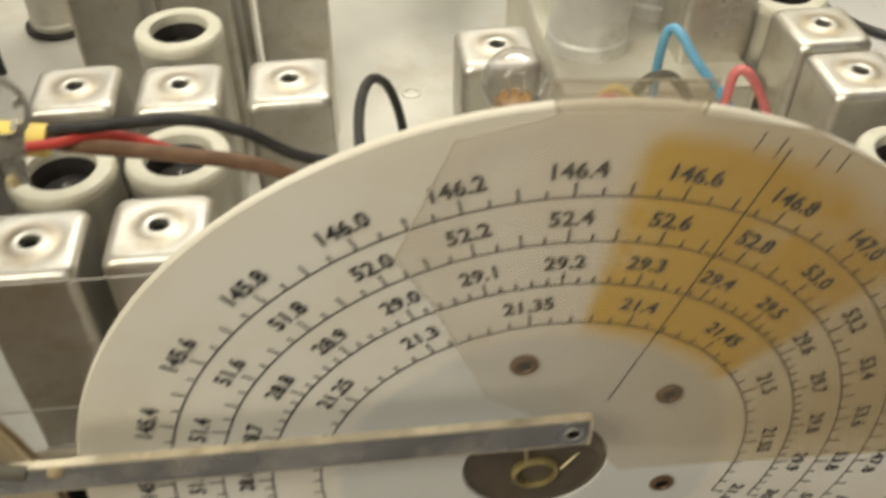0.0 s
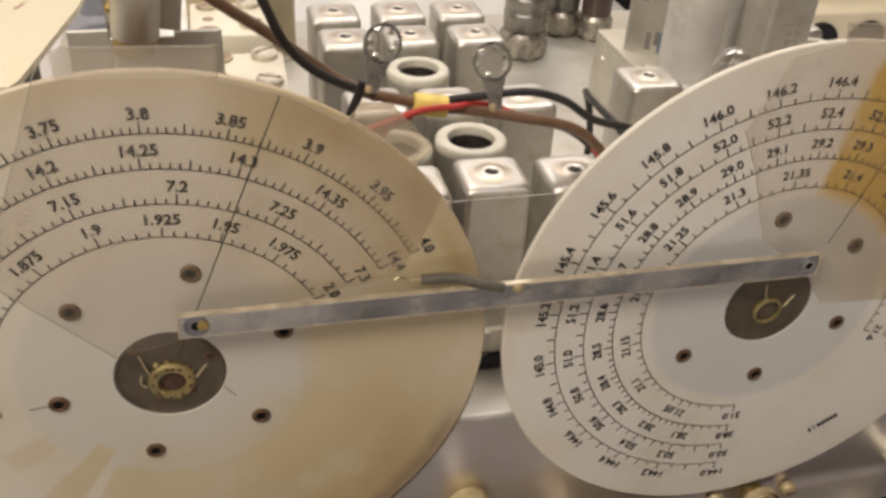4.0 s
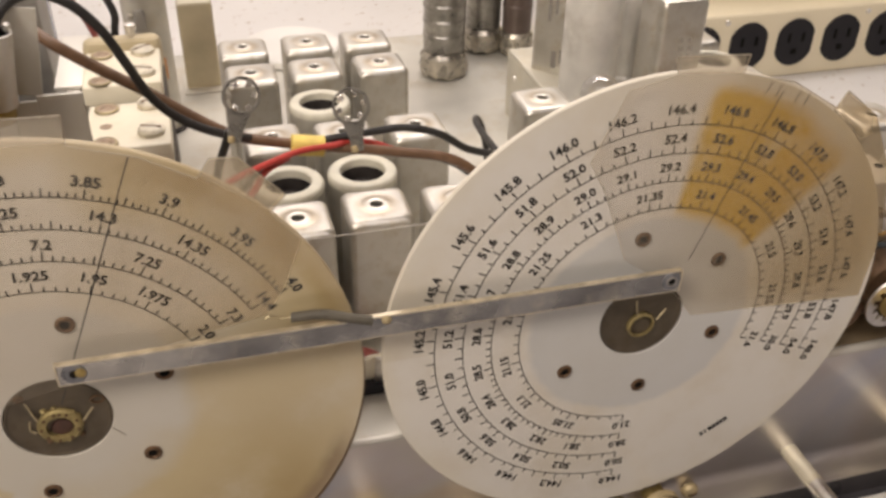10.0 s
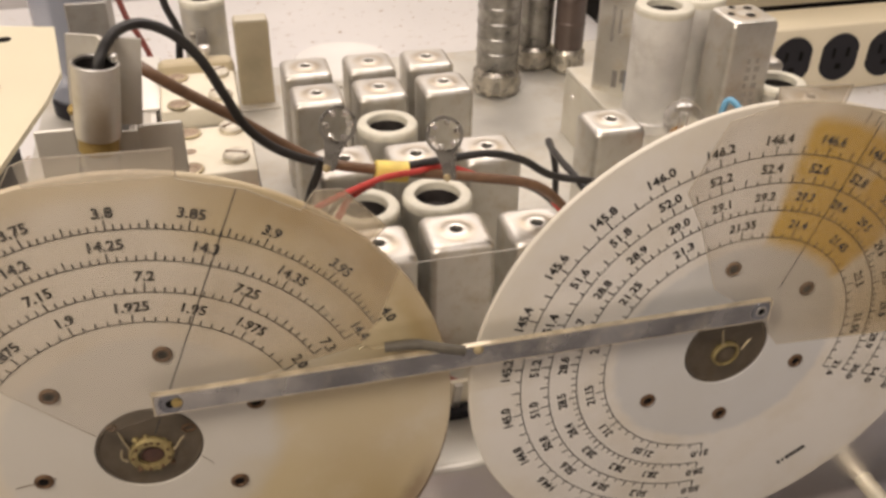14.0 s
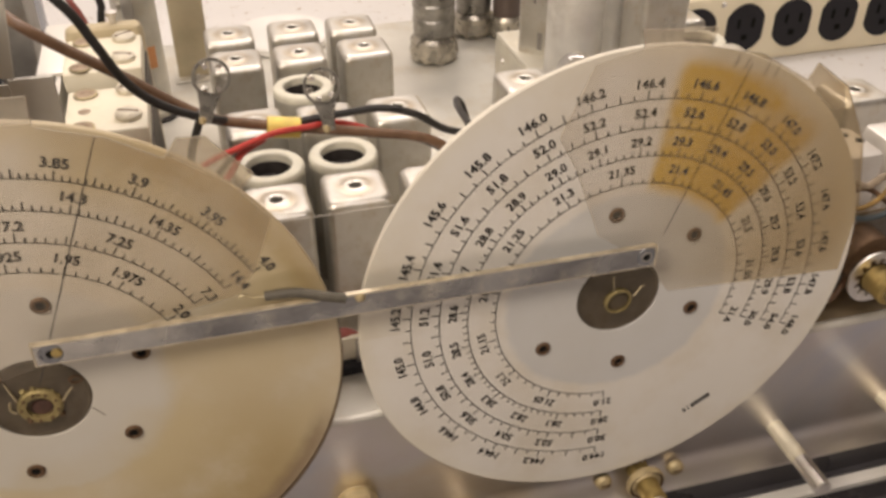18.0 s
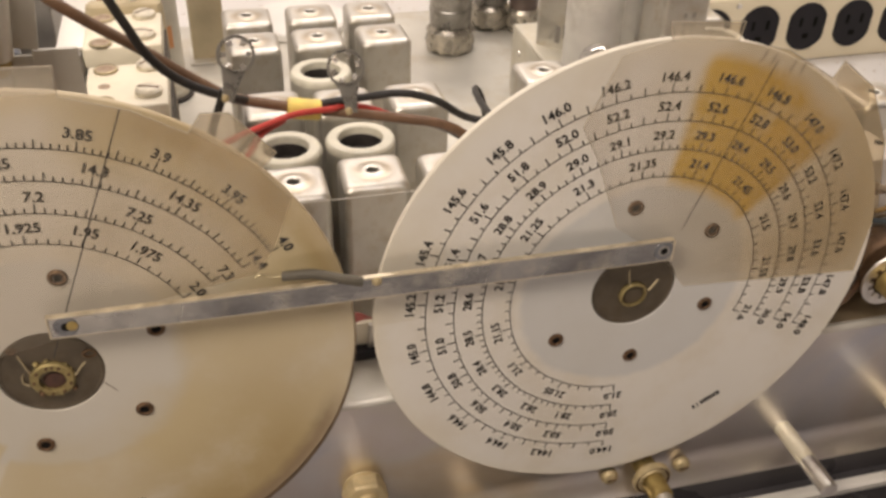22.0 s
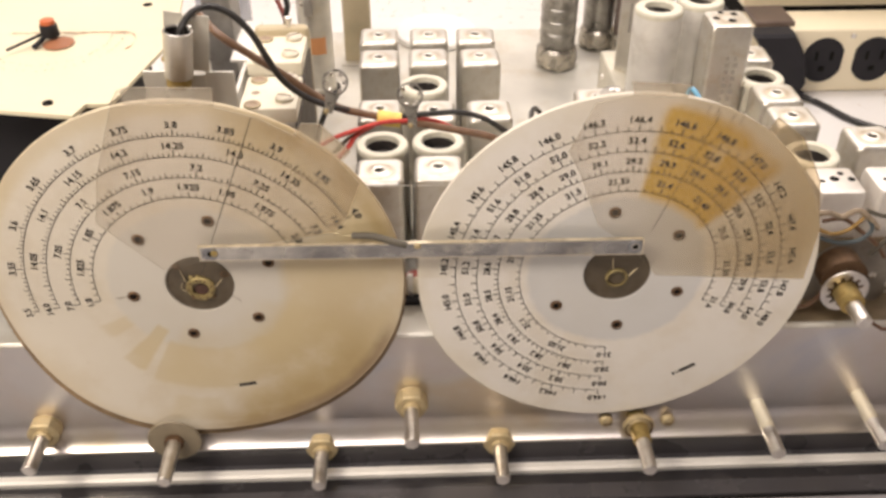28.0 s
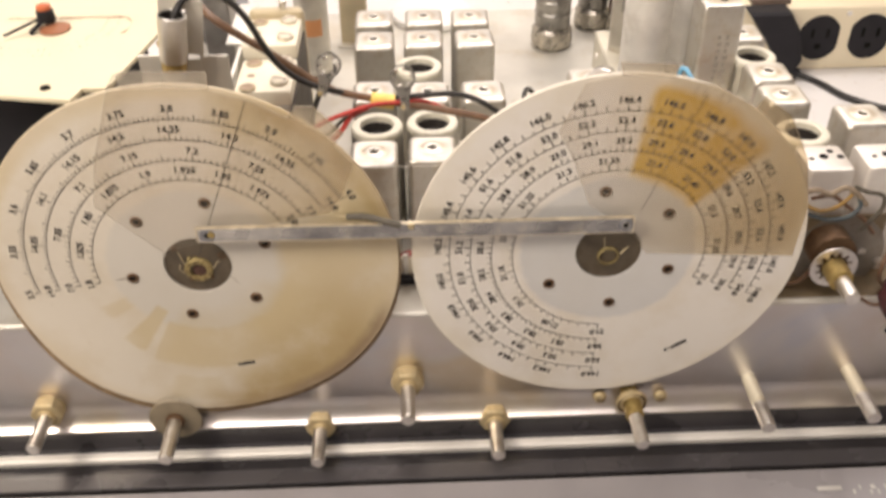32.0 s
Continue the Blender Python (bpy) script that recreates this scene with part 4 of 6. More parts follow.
# ---- metal strip across both dials ----
bar = empty("pointer_strip", (0.0055, -0.0045, 0.1368), "thin bright metal strip across both dials", "metal strip")
bm = sheet([(-0.0778, 0.1340), (0.0886, 0.1325), (0.0882, 0.1397), (-0.0773, 0.1405)], 0.0009)
bmesh.ops.bevel(bm, geom=list(bm.edges), offset=0.0002, segments=1, affect="EDGES")
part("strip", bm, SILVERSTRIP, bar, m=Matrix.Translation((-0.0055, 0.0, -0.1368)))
part("top_flange", sheet([(-0.0774, 0.1401), (0.0883, 0.1393), (0.0883, 0.1398), (-0.0774, 0.1406)], 0.0014), STRIPEDGE, bar, "bright folded top edge", m=Matrix.Translation((-0.0055, 0.0003, -0.1368)), smooth=False)
part("bottom_lip", sheet([(-0.0777, 0.1338), (0.0886, 0.1323), (0.0886, 0.1326), (-0.0777, 0.1341)], 0.0010), STRIPEDGE, bar, "thin bright lower edge", m=Matrix.Translation((-0.0055, 0.0002, -0.1368)), smooth=False)
for x, z in ((-0.0778, 0.1340), (0.0883, 0.1325)):
    part("end_lip", box(x - 0.0055, x - 0.0050, -0.0011, 0.0003, z - 0.1368, z - 0.1368 + 0.0068, 0.0001), STRIPEDGE, bar, "bright cut end of the strip")
for x, z in ((-0.0736, 0.1372), (0.0856, 0.1362)):
    at = Matrix.Translation((x - 0.0055, -0.0009, z - 0.1368))
    part("worn_patch", lathe([(0.0030, 0.0), (0.0029, 0.00012)], 24), BLUEDSTEEL, bar, "dull blued patch round the hole", m=at @ ALONG_Y)
    part("hole", lathe([(0.0012, 0.0001), (0.0011, 0.0003)], 16), DARK, bar, "dark screw hole", m=at @ ALONG_Y)
    if x < 0:
        part("screw", lathe([(0.0014, 0), (0.0013, 0.0005), (0.0007, 0.0008)], 14), BRASS, bar, "small brass screw at one side of the hole", m=at @ Matrix.Translation((0.0015, 0, 0.0002)) @ ALONG_Y)
    else:
        part("hole_rim", lathe([(0.0017, 0), (0.0017, 0.0004), (0.0012, 0.0005), (0.0011, 0.0001)], 20, True, False), GREYTIN, bar, "dull rim of the hole", m=at @ ALONG_Y)
part("solder_blob", lathe([(0.0014, 0), (0.0013, 0.0005), (0.0006, 0.0010)], 12), NUTM, bar, m=Matrix.Translation((0.0035 - 0.0055, -0.0009, 0.1388 - 0.1368)) @ ALONG_Y)
sl = empty("insulated_lead", (-0.011, -0.003, 0.142), "short grey sleeved lead on the metal strip", "wire lead")
part("sleeve", sweep([(-0.0207, -0.0036, 0.1428), (-0.013, -0.0045, 0.1430), (-0.006, -0.0058, 0.1414), (-0.0005, -0.0062, 0.1398)], 0.00135, 10, 6), GREYWIRE, sl, m=Matrix.Translation((0.011, 0.003, -0.142)))
part("bare_end", sweep([(-0.0205, -0.0036, 0.1428), (-0.0235, -0.0036, 0.1430), (-0.026, -0.0036, 0.1440), (-0.0272, -0.0036, 0.1434)], 0.0003, 6, 5), SPRING, sl, "bare dull wire end", m=Matrix.Translation((0.011, 0.003, -0.142)))

# ---- shafts on the front plate ----
def make_shaft(x, z, tip, kind):
    s = empty("control_shaft", (x, FRONT_Y, z), {"nut": "steel control shaft with a yellowed zinc bushing nut", "washer": "steel control shaft with a large tan washer", "bare": "long bare steel control shaft", "brass": "steel control shaft in a brass bushing"}[kind], "control shaft", "control shafts")
    L = FRONT_Y - tip
    r = 0.0031
    if kind == "bare":
        part("shaft", lathe([(r, 0), (r, L * 0.55)], 24), YELLOWSHAFT, s, "yellowed foot of the shaft", m=ALONG_Y)
        part("tip", lathe([(r, L * 0.55), (r, L - 0.0005), (r - 0.0005, L)], 24, False), STEEL, s, "clean bright shaft tip", m=ALONG_Y)
        return
    part("shaft", lathe([(r, 0.003), (r, L - 0.0005), (r - 0.0005, L)], 24), STEEL, s, m=ALONG_Y)
    if kind == "washer":
        part("washer", lathe([(0.0035, 0.0086), (0.0114, 0.0086), (0.0117, 0.0090), (0.0114, 0.0096), (0.0035, 0.0096)], 36), WASHERTAN, s, "large tan drive washer gripping the dial edge", m=ALONG_Y)
        part("bushing", lathe([(0.0042, 0.0096), (0.0042, 0.0112), (0.0034, 0.0116)], 20), RUST, s, m=ALONG_Y)
    if kind == "nut":
        part("washer", lathe([(0.0066, 0), (0.0068, 0.0004), (0.0066, 0.001)], 28), NUTM, s, m=ALONG_Y)
        hexes = [[(f * (1 - 0.085 * abs(math.sin(3 * 2 * math.pi * i / 36))) * math.cos(2 * math.pi * i / 36), f * (1 - 0.085 * abs(math.sin(3 * 2 * math.pi * i / 36))) * math.sin(2 * math.pi * i / 36), z) for i in range(36)] for f, z in ((0.0067, 0.001), (0.0073, 0.0016), (0.0073, 0.0058), (0.0068, 0.0066), (0.0054, 0.0070), (0.0035, 0.0070))]
        part("nut", loft(hexes, True, False), NUTM, s, "yellowed rounded hexagonal nut", m=ALONG_Y)
        part("bushing", lathe([(0.0040, 0.006), (0.0040, 0.0080), (0.0037, 0.0085), (0.0034, 0.0086)], 20), NUTM, s, "yellowed threaded bushing", m=ALONG_Y)
    if kind == "brass":
        part("drive_washer", lathe([(0.0066, 0.0060), (0.0069, 0.0064), (0.0069, 0.0080), (0.0062, 0.0086), (0.0054, 0.0080), (0.0050, 0.0088), (0.0042, 0.0088)], 32, True, False), NUTM, s, "tan drive washer with a browned groove at the dial edge", m=ALONG_Y)
        part("groove", lathe([(0.0063, 0.00865), (0.0055, 0.0083)], 32, False, False), RUST, s, "browned groove", m=ALONG_Y)
        part("bushing", lathe([(0.0040, 0.0), (0.0040, 0.016), (0.0034, 0.0165)], 20), BRASS, s, "aged brass bushing", m=ALONG_Y)


for x, z, tip, kind in ((-0.1610, 0.039, -0.0225, "nut"), (-0.1040, 0.0372, -0.029, "washer"), (-0.0412, 0.0248, -0.0232, "nut"), (-0.0007, 0.0502, -0.0235, "nut"),
                        (0.0382, 0.0252, -0.0232, "nut"), (0.0995, 0.0360, -0.029, "brass"), (0.1537, 0.0414, -0.027, "bare"), (0.1983, 0.0450, -0.027, "bare")):
    make_shaft(x, z, tip, kind)
for x, z in ((0.0862, 0.0345), (0.1140, 0.0338)):
    s = empty("screw", (x, FRONT_Y, z), "small domed screw in the front plate", "screw", "front plate screws")
    part("head", lathe([(0.0030, 0.0010), (0.0031, 0.0022), (0.0026, 0.0034), (0.0014, 0.0040), (0.0005, 0.0041)], 24), NUTM, s, m=ALONG_Y)
    part("slot", box(-0.0016, 0.0016, -0.0043, -0.0036, -0.0003, 0.0003, 0), RUST, s, "browned slot")


# ---- lamp holders ----
lamp = empty("lamp_holder", (-0.0808, 0.022, TOP), "bayonet lamp socket held by a folded grey sheet metal bracket", "lamp holder", "lamp holders")
T = Matrix.Translation((0.0808, -0.022, -TOP))
LEAN = Matrix.Translation((0, 0, 0.1925 - TOP)) @ Matrix.Rotation(radians(7.8), 4, "Y")
part("bracket", joined(box(-0.0952, -0.0862, 0.0283, 0.0291, TOP, 0.1955, 0.0003), box(-0.0725, -0.0620, 0.0283, 0.0291, TOP, 0.1948, 0.0003), box(-0.0863, -0.0724, 0.0284, 0.0290, TOP, 0.1935, 0.0002)), PLATE, lamp, "dull folded bracket", m=T)
edge = [(-0.0064, 0.0075), (-0.0062, 0.0082), (-0.0030, 0.0082), (0.0005, 0.0080), (0.0014, 0.0068), (0.0012, 0.0056), (0.0020, 0.0052), (0.0026, 0.0064), (0.0030, 0.0072), (0.0070, 0.0073), (0.0095, 0.0073),
        (0.0095, 0.0065), (0.0070, 0.0065), (0.0036, 0.0064), (0.0033, 0.0058), (0.0026, 0.0046), (0.0008, 0.0048), (0.0004, 0.0060), (0.0000, 0.0072), (-0.0030, 0.0075)]
part("spring_clip", loft([[(x, y, z) for x, y in edge] for z in (0.0035, 0.0245)], True, True), PLATE, lamp, "bent bright metal clip", smooth=False, m=LEAN)
part("solder_drop", lathe([(0.0008, -0.0010), (0.0011, 0), (0.0006, 0.0011)], 12), BRASS, lamp, "brass solder drop", m=LEAN @ Matrix.Translation((-0.0054, 0.0020, 0.0090)))
part("socket", lathe([(0.0044, 0.0036), (0.0050, 0.0040), (0.0051, 0.0205), (0.00515, 0.0211), (0.0048, 0.0214), (0.0045, 0.0210), (0.0045, 0.013), (0.0001, 0.013)], 36, True, True), ALU, lamp, "aluminium socket tube with a rolled lip", m=LEAN)
# socket bore coloured dark for the shade inside it
part("lining", lathe([(0.00446, 0.0131), (0.00446, 0.0204), (0.0042, 0.0206), (0.0041, 0.0135), (0.0004, 0.0134)], 32, False, True), SHADEDARK, lamp, "lining darkened for the shade in the socket", m=LEAN)
part("lip_tab", box(0.0030, 0.0046, 0.0012, 0.0030, 0.0205, 0.0226, 0.0004), ALU, lamp, "torn bright tab on the lip", m=LEAN)
part("insulator", lathe([(0.0042, 0.0), (0.0045, 0.0004), (0.0045, 0.0038)], 28), BRASS, lamp, "amber insulating collar", m=LEAN)
part("bulb", lathe([(0.0010, -0.0130), (0.0038, -0.0110), (0.0049, -0.0065), (0.0046, -0.0020), (0.0040, 0.0002)], 28), BULBGLASS, lamp, "clear glass bulb", m=LEAN)
lamp = empty("lamp_holder", (0.0832, 0.048, TOP), "small clear round bulb in a brass base", "lamp holder", "lamp holders")
Z = Matrix.Translation((0, 0, -TOP))
part("bracket", box(-0.006, 0.045, 0.0062, 0.0072, TOP, 0.1545, 0.0003), PLATE, lamp, "dull metal bracket", m=Z)
part("base", lathe([(0.0042, 0.148), (0.0046, 0.1485), (0.0046, 0.1630), (0.0042, 0.1642)], 24), BRASS, lamp, "aged brass base", m=Z)
part("insulator", lathe([(0.0036, 0.1640), (0.0038, 0.1652), (0.0030, 0.1664), (0.0010, 0.1668)], 24), AMBERGLASS, lamp, "amber brown insulating bead", m=Z)
part("stand", lathe([(0.0030, TOP), (0.0030, 0.148)], 12), PLATE, lamp, m=Z)
part("bulb", lathe([(0.0038, 0.1648)] + [(0.0062 * math.cos(a), 0.1698 + 0.0062 * math.sin(a)) for a in [radians(-50 + 10 * k) for k in range(14)]] + [(0.0003, 0.1760)], 32, True, True), BULBGLASS, lamp, "clear glass bulb", m=Z)
part("filament_post", joined(sweep([(-0.001, 0, 0.162), (-0.0014, 0, 0.1715)], 0.0003, 6, 3), sweep([(0.001, 0, 0.162), (0.0014, 0, 0.1715)], 0.0003, 6, 3)), STEEL, lamp, m=Z)


# ---- wires ----
def wire(points, r, mat, label, name="wire"):
    return tagged(part(name, sweep(points, r, 12, 8), mat), label, "wire", "loose wires")


wire([(-0.0788, 0.022, 0.2062), (-0.0772, 0.0232, 0.2132), (-0.0735, 0.029, 0.2172), (-0.0678, 0.034, 0.2172), (-0.0612, 0.036, 0.2132), (-0.0557, 0.037, 0.2060), (-0.0515, 0.038, 0.1965), (-0.0471, 0.040, 0.1862), (-0.0403, 0.042, 0.1782), (-0.0305, 0.0450, 0.1715), (-0.018, 0.0530, 0.1640), (-0.004, 0.0535, 0.1605)], 0.00125, BLACKWIRE, "black insulated lead curling out of the lamp socket")
wire([(-0.079, 0.060, 0.204), (-0.0704, 0.05, 0.2001), (-0.0611, 0.05, 0.1926), (-0.0492, 0.05, 0.1841), (-0.038, 0.05, 0.1753), (-0.0276, 0.05, 0.1683), (-0.0170, 0.051, 0.1645), (-0.0084, 0.0515, 0.1622), (0.0033, 0.05, 0.1604), (0.0188, 0.05, 0.1572), (0.037, 0.05, 0.1522), (0.048, 0.05, 0.1424), (0.056, 0.048, 0.130)], 0.00155, BROWNWIRE, "brown insulated lead across the coil cans")
wire([(-0.0040, 0.052, 0.1622), (0.0005, 0.051, 0.1634), (0.01, 0.05, 0.1645), (0.022, 0.05, 0.1648), (0.0327, 0.05, 0.1614), (0.0422, 0.05, 0.155), (0.0545, 0.05, 0.1514), (0.070, 0.049, 0.148)], 0.00118, BLACKWIRE, "black insulated lead arching over the tube shields")
wire([(-0.0075, 0.052, 0.1605), (0.006, 0.052, 0.1588), (0.020, 0.052, 0.1560), (0.036, 0.052, 0.1510), (0.047, 0.052, 0.1415), (0.056, 0.052, 0.128)], 0.0012, BLACKWIRE, "black lead beneath the brown lead")
wire([(-0.044, 0.038, 0.1500), (-0.0380, 0.0415, 0.1535), (-0.0285, 0.0435, 0.1580), (-0.0176, 0.0455, 0.1610), (-0.0095, 0.0465, 0.1628), (0.0000, 0.0480, 0.1626), (0.006, 0.0512, 0.1616), (0.013, 0.0520, 0.1597), (0.021, 0.0506, 0.1564)], 0.00095, REDWIRE, "red insulated lead twisted with the brown lead")
wire([(0.0440, 0.0505, 0.1452), (0.0480, 0.0495, 0.1400), (0.0510, 0.0490, 0.1350), (0.0530, 0.0490, 0.130)], 0.0009, REDWIRE, "short red lead end below the brown lead")
wire([(-0.0330, 0.0430, 0.1455), (-0.0280, 0.0440, 0.1485), (-0.0238, 0.0450, 0.1525), (-0.0200, 0.0465, 0.1575), (-0.0130, 0.047, 0.1612)], 0.00105, REDWIRE, "short red lead joining the bundle")
wire([(-0.0340, 0.0440, 0.1480), (-0.0290, 0.0450, 0.1510), (-0.0230, 0.0475, 0.1560), (-0.0160, 0.0490, 0.1600)], 0.0008, GREYWIRE, "thin grey lead between the two red leads")
wire([(-0.0292, 0.0295, 0.1800), (-0.0305, 0.0300, 0.1760), (-0.0332, 0.0300, 0.1688), (-0.0350, 0.0300, 0.1600)], 0.0011, BLACKWIRE, "short black lead soldered to a lug")
wire([(0.0665, 0.101, TOP), (0.0660, 0.1005, 0.1150), (0.0648, 0.1000, 0.1279), (0.0620, 0.0985, 0.1375), (0.0585, 0.0935, 0.1430), (0.0560, 0.085, 0.1453), (0.0545, 0.072, 0.1472), (0.0545, 0.058, 0.1480), (0.0570, 0.044, 0.1440)], 0.0012, BLACKWIRE, "black lead looped above the deck")
wire([(0.1310, 0.104, TOP + 0.001), (0.1312, 0.103, 0.120), (0.1300, 0.100, 0.1430), (0.1318, 0.098, 0.1490), (0.1365, 0.092, 0.1430), (0.1463, 0.088, 0.1303), (0.152, 0.084, 0.112)], 0.0012, BLUEWIRE, "pale blue insulated lead bent over like a hook")
wire([(0.1435, 0.088, 0.105), (0.1441, 0.088, 0.1363), (0.1450, 0.088, 0.1425), (0.1480, 0.087, 0.1420), (0.1536, 0.087, 0.1331), (0.1575, 0.086, 0.122), (0.159, 0.085, 0.105)], 0.0012, PINKWIRE, "pink insulated lead bent over like a hook")
wire([(0.108, 0.088, 0.128), (0.1122, 0.088, 0.1365), (0.1170, 0.088, 0.1362), (0.1225, 0.087, 0.130)], 0.0012, REDWIRE, "short orange red lead end")
wire([(0.110, 0.091, 0.130), (0.1160, 0.091, 0.1378), (0.1216, 0.090, 0.1345), (0.126, 0.089, 0.128)], 0.0011, YELLOW, "short yellow lead end")
wire([(0.119, 0.094, 0.126), (0.1252, 0.094, 0.1372), (0.1321, 0.093, 0.1380), (0.139, 0.092, 0.128)], 0.0014, GREYWIRE, "grey sleeved lead beside the lamp bracket")
wire([(-0.0690, 0.20, 0.185), (-0.0690, 0.20, 0.1684), (-0.0645, 0.20, 0.154), (-0.0656, 0.20, 0.1455), (-0.068, 0.20, 0.12), (-0.068, 0.20, TOP)], 0.0016, BLACKWIRE, "black lead rising behind the trimmers")
wire([(-0.1010, 0.330, 0.150), (-0.0950, 0.329, 0.120), (-0.0882, 0.328, 0.104), (-0.0840, 0.326, 0.088), (-0.0780, 0.322, 0.040), (-0.0740, 0.323, 0.004)], 0.0016, DULLRED, "dark red lead hanging behind the deck")
tape = tagged(part("cable_tape", lathe([(0.0026, -0.0049), (0.0031, -0.0047), (0.0032, 0.0046), (0.0027, 0.0049)], 16), YELLOW), "yellow tape wrapped round the wire bundle", "tape")
tape.matrix_world = look((-0.0069, 0.0512, 0.1618), (0.03, 0.0497, 0.1565))
for y, z, x0, x1 in ((0.0385, 0.1378, -0.16, 0.16), (0.0332, 0.1062, -0.15, 0.15)):
    tagged(part("nylon_line", sweep([(x0, y, z), (0, y, z - 0.0003), (x1, y, z)], 0.00018, 6, 6), PAPER), "thin pale nylon line stretched behind the dials", "nylon line", "nylon lines")


# ---- solder lugs ----
def make_lug(x, y, z, lean, spin, shine, tilt):
    ob = empty("solder_lug", (x, y, z), "tinned solder lug with inner star teeth on a wire", "solder lug", "solder lugs")
    n = 48
    outer = [(0.0049 * math.sin(2 * math.pi * i / n), 0.0049 * math.cos(2 * math.pi * i / n)) for i in range(n)]
    inner = []
    for i in range(n):
        tooth = (i * 6 / n) % 1
        r = 0.0033 if 0.2 < tooth < 0.5 else 0.0041
        inner.append((r * math.sin(2 * math.pi * i / n), r * math.cos(2 * math.pi * i / n)))
    part("star_ring", loft([[(a, 0, b) for a, b in outer], [(a, 0, b) for a, b in inner], [(a, 0.0005, b) for a, b in inner], [(a, 0.0005, b) for a, b in outer], [(a, 0, b) for a, b in outer]]), shine, ob, smooth=False)
    rng = random.Random(int(1e4 * (x + 1)))
    for k in range(6):
        a = 2 * math.pi * (k + 0.35) / 6
        tab = box(-0.0007, 0.0007, -0.0007, -0.0001, -0.0009, 0.0007, 0.0001)
        tab.transform(Matrix.Translation((0.0036 * math.sin(a), 0, 0.0036 * math.cos(a))) @ Matrix.Rotation(a, 4, "Y") @ Matrix.Rotation(radians(rng.uniform(15, 60)), 4, "X") @ Matrix.Rotation(radians(rng.uniform(-25, 25)), 4, "Z"))
        part("tooth", tab, BRIGHTTIN, ob, "bright twisted star tooth", smooth=False)
    part("tang", sheet([(-0.0030, -0.0039), (0.0030, -0.0039), (0.0019, -0.0078), (0.0015, -0.0118), (-0.0015, -0.0118), (-0.0019, -0.0078)], 0.0005), shine, ob, m=Matrix.Translation((0, 0.0005, 0)), smooth=False)
    part("solder", lathe([(0.0003, -0.0010), (0.0009, -0.0006), (0.0010, 0.0006), (0.0003, 0.0011)], 12), NUTM, ob, "solder joint", m=Matrix.Translation((-0.0008, 0.0, -0.0112)))
    ob.rotation_euler = (radians(lean), radians(tilt), radians(spin))


BRIGHTTIN = material("bright_tin", (0.86, 0.84, 0.80), 0.22, 1.0, 0.1, 300)
LUG = material("oxidised_tin", (0.45, 0.435, 0.40), 0.30, 0.9, 0.15, 300, 0.1, 900)
make_lug(-0.0253, 0.0258, 0.1908, -12, 8, LUG, 18)
make_lug(0.0020, 0.0258, 0.1850, -18, -6, LUG, -6)


# ---- ceramic trimmers ----
SIDEBOARD = material("dark_phenolic_board", (0.060, 0.047, 0.036), 0.5, 0, 0.3, 90, 0.15, 500)
DULLSCREW = material("dull_yellowed_zinc", (0.70, 0.65, 0.54), 0.5, 0.45, 0.15, 300, 0.15, 900, (0.45, 0.36, 0.22), 0.5, 260)
EYELETFILL = material("aged_solder_fill", (0.36, 0.275, 0.20), 0.5, 0.3, 0.2, 300, 0.3, 900)

def make_trimmer(x, y, w, d, top, label):
    ob = empty("trimmer_block", (x, y, TOP), label, "trimmer capacitor", "trimmer capacitors")
    h = top - TOP
    part("body", box(-w / 2 + 0.0008, w / 2 - 0.0008, -d / 2 + 0.0006, d / 2 - 0.0006, 0, h - 0.007, 0.0006), PLATE, ob, "dull metal body")
    part("side_board", box(w / 2 - 0.0007, w / 2 + 0.0006, -d / 2 - 0.002, d / 2 + 0.002, 0, h - 0.0072, 0.0002), SIDEBOARD, ob, "dark brown phenolic side board")
    part("ceramic_plate", box(-w / 2, w / 2, -d / 2, d / 2, h - 0.0068, h, 0.0009, 3), CERAMIC, ob)
    for u, v, kind in ((-0.27, 0.36, "e"), (0.27, 0.38, "s"), (-0.27, -0.02, "h"), (0.27, -0.24, "s"), (-0.27, -0.40, "e")):
        m = Matrix.Translation((u * w, v * d, h))
        if kind == "e":
            part("eyelet", lathe([(0.0034, 0), (0.0034, 0.0004), (0.0027, 0.0008), (0.0019, 0.0006), (0.0016, 0.0002), (0.0003, 0.00015)], 24, True, True), EYELETFILL, ob, "browned brass eyelet", m=m)
            part("eyelet_rim", lathe([(0.0036, 0.0002), (0.0035, 0.00075), (0.0030, 0.00085), (0.0028, 0.0003)], 24, False, False), SPRING, ob, "raised eyelet rim", m=m)
        elif kind == "h":
            part("hole", lathe([(0.0018, 0.0001), (0.0016, 0.0002)], 20), EYELETFILL, ob, "filled hole", m=m)
        else:
            part("screw", lathe([(0.0037, 0), (0.0039, 0.0005), (0.0038, 0.0014), (0.0030, 0.0020), (0.0014, 0.0022)], 24), DULLSCREW, ob, "dull slotted zinc screw", m=m)
            part("screw_slot", box(-0.0030, 0.0030, -0.0004, 0.0004, 0.0016, 0.00225, 0), RUST, ob, "browned slot", m=m @ pose(0, 0, 0, 0, 0, 35 if v > 0 else -20))
    return ob


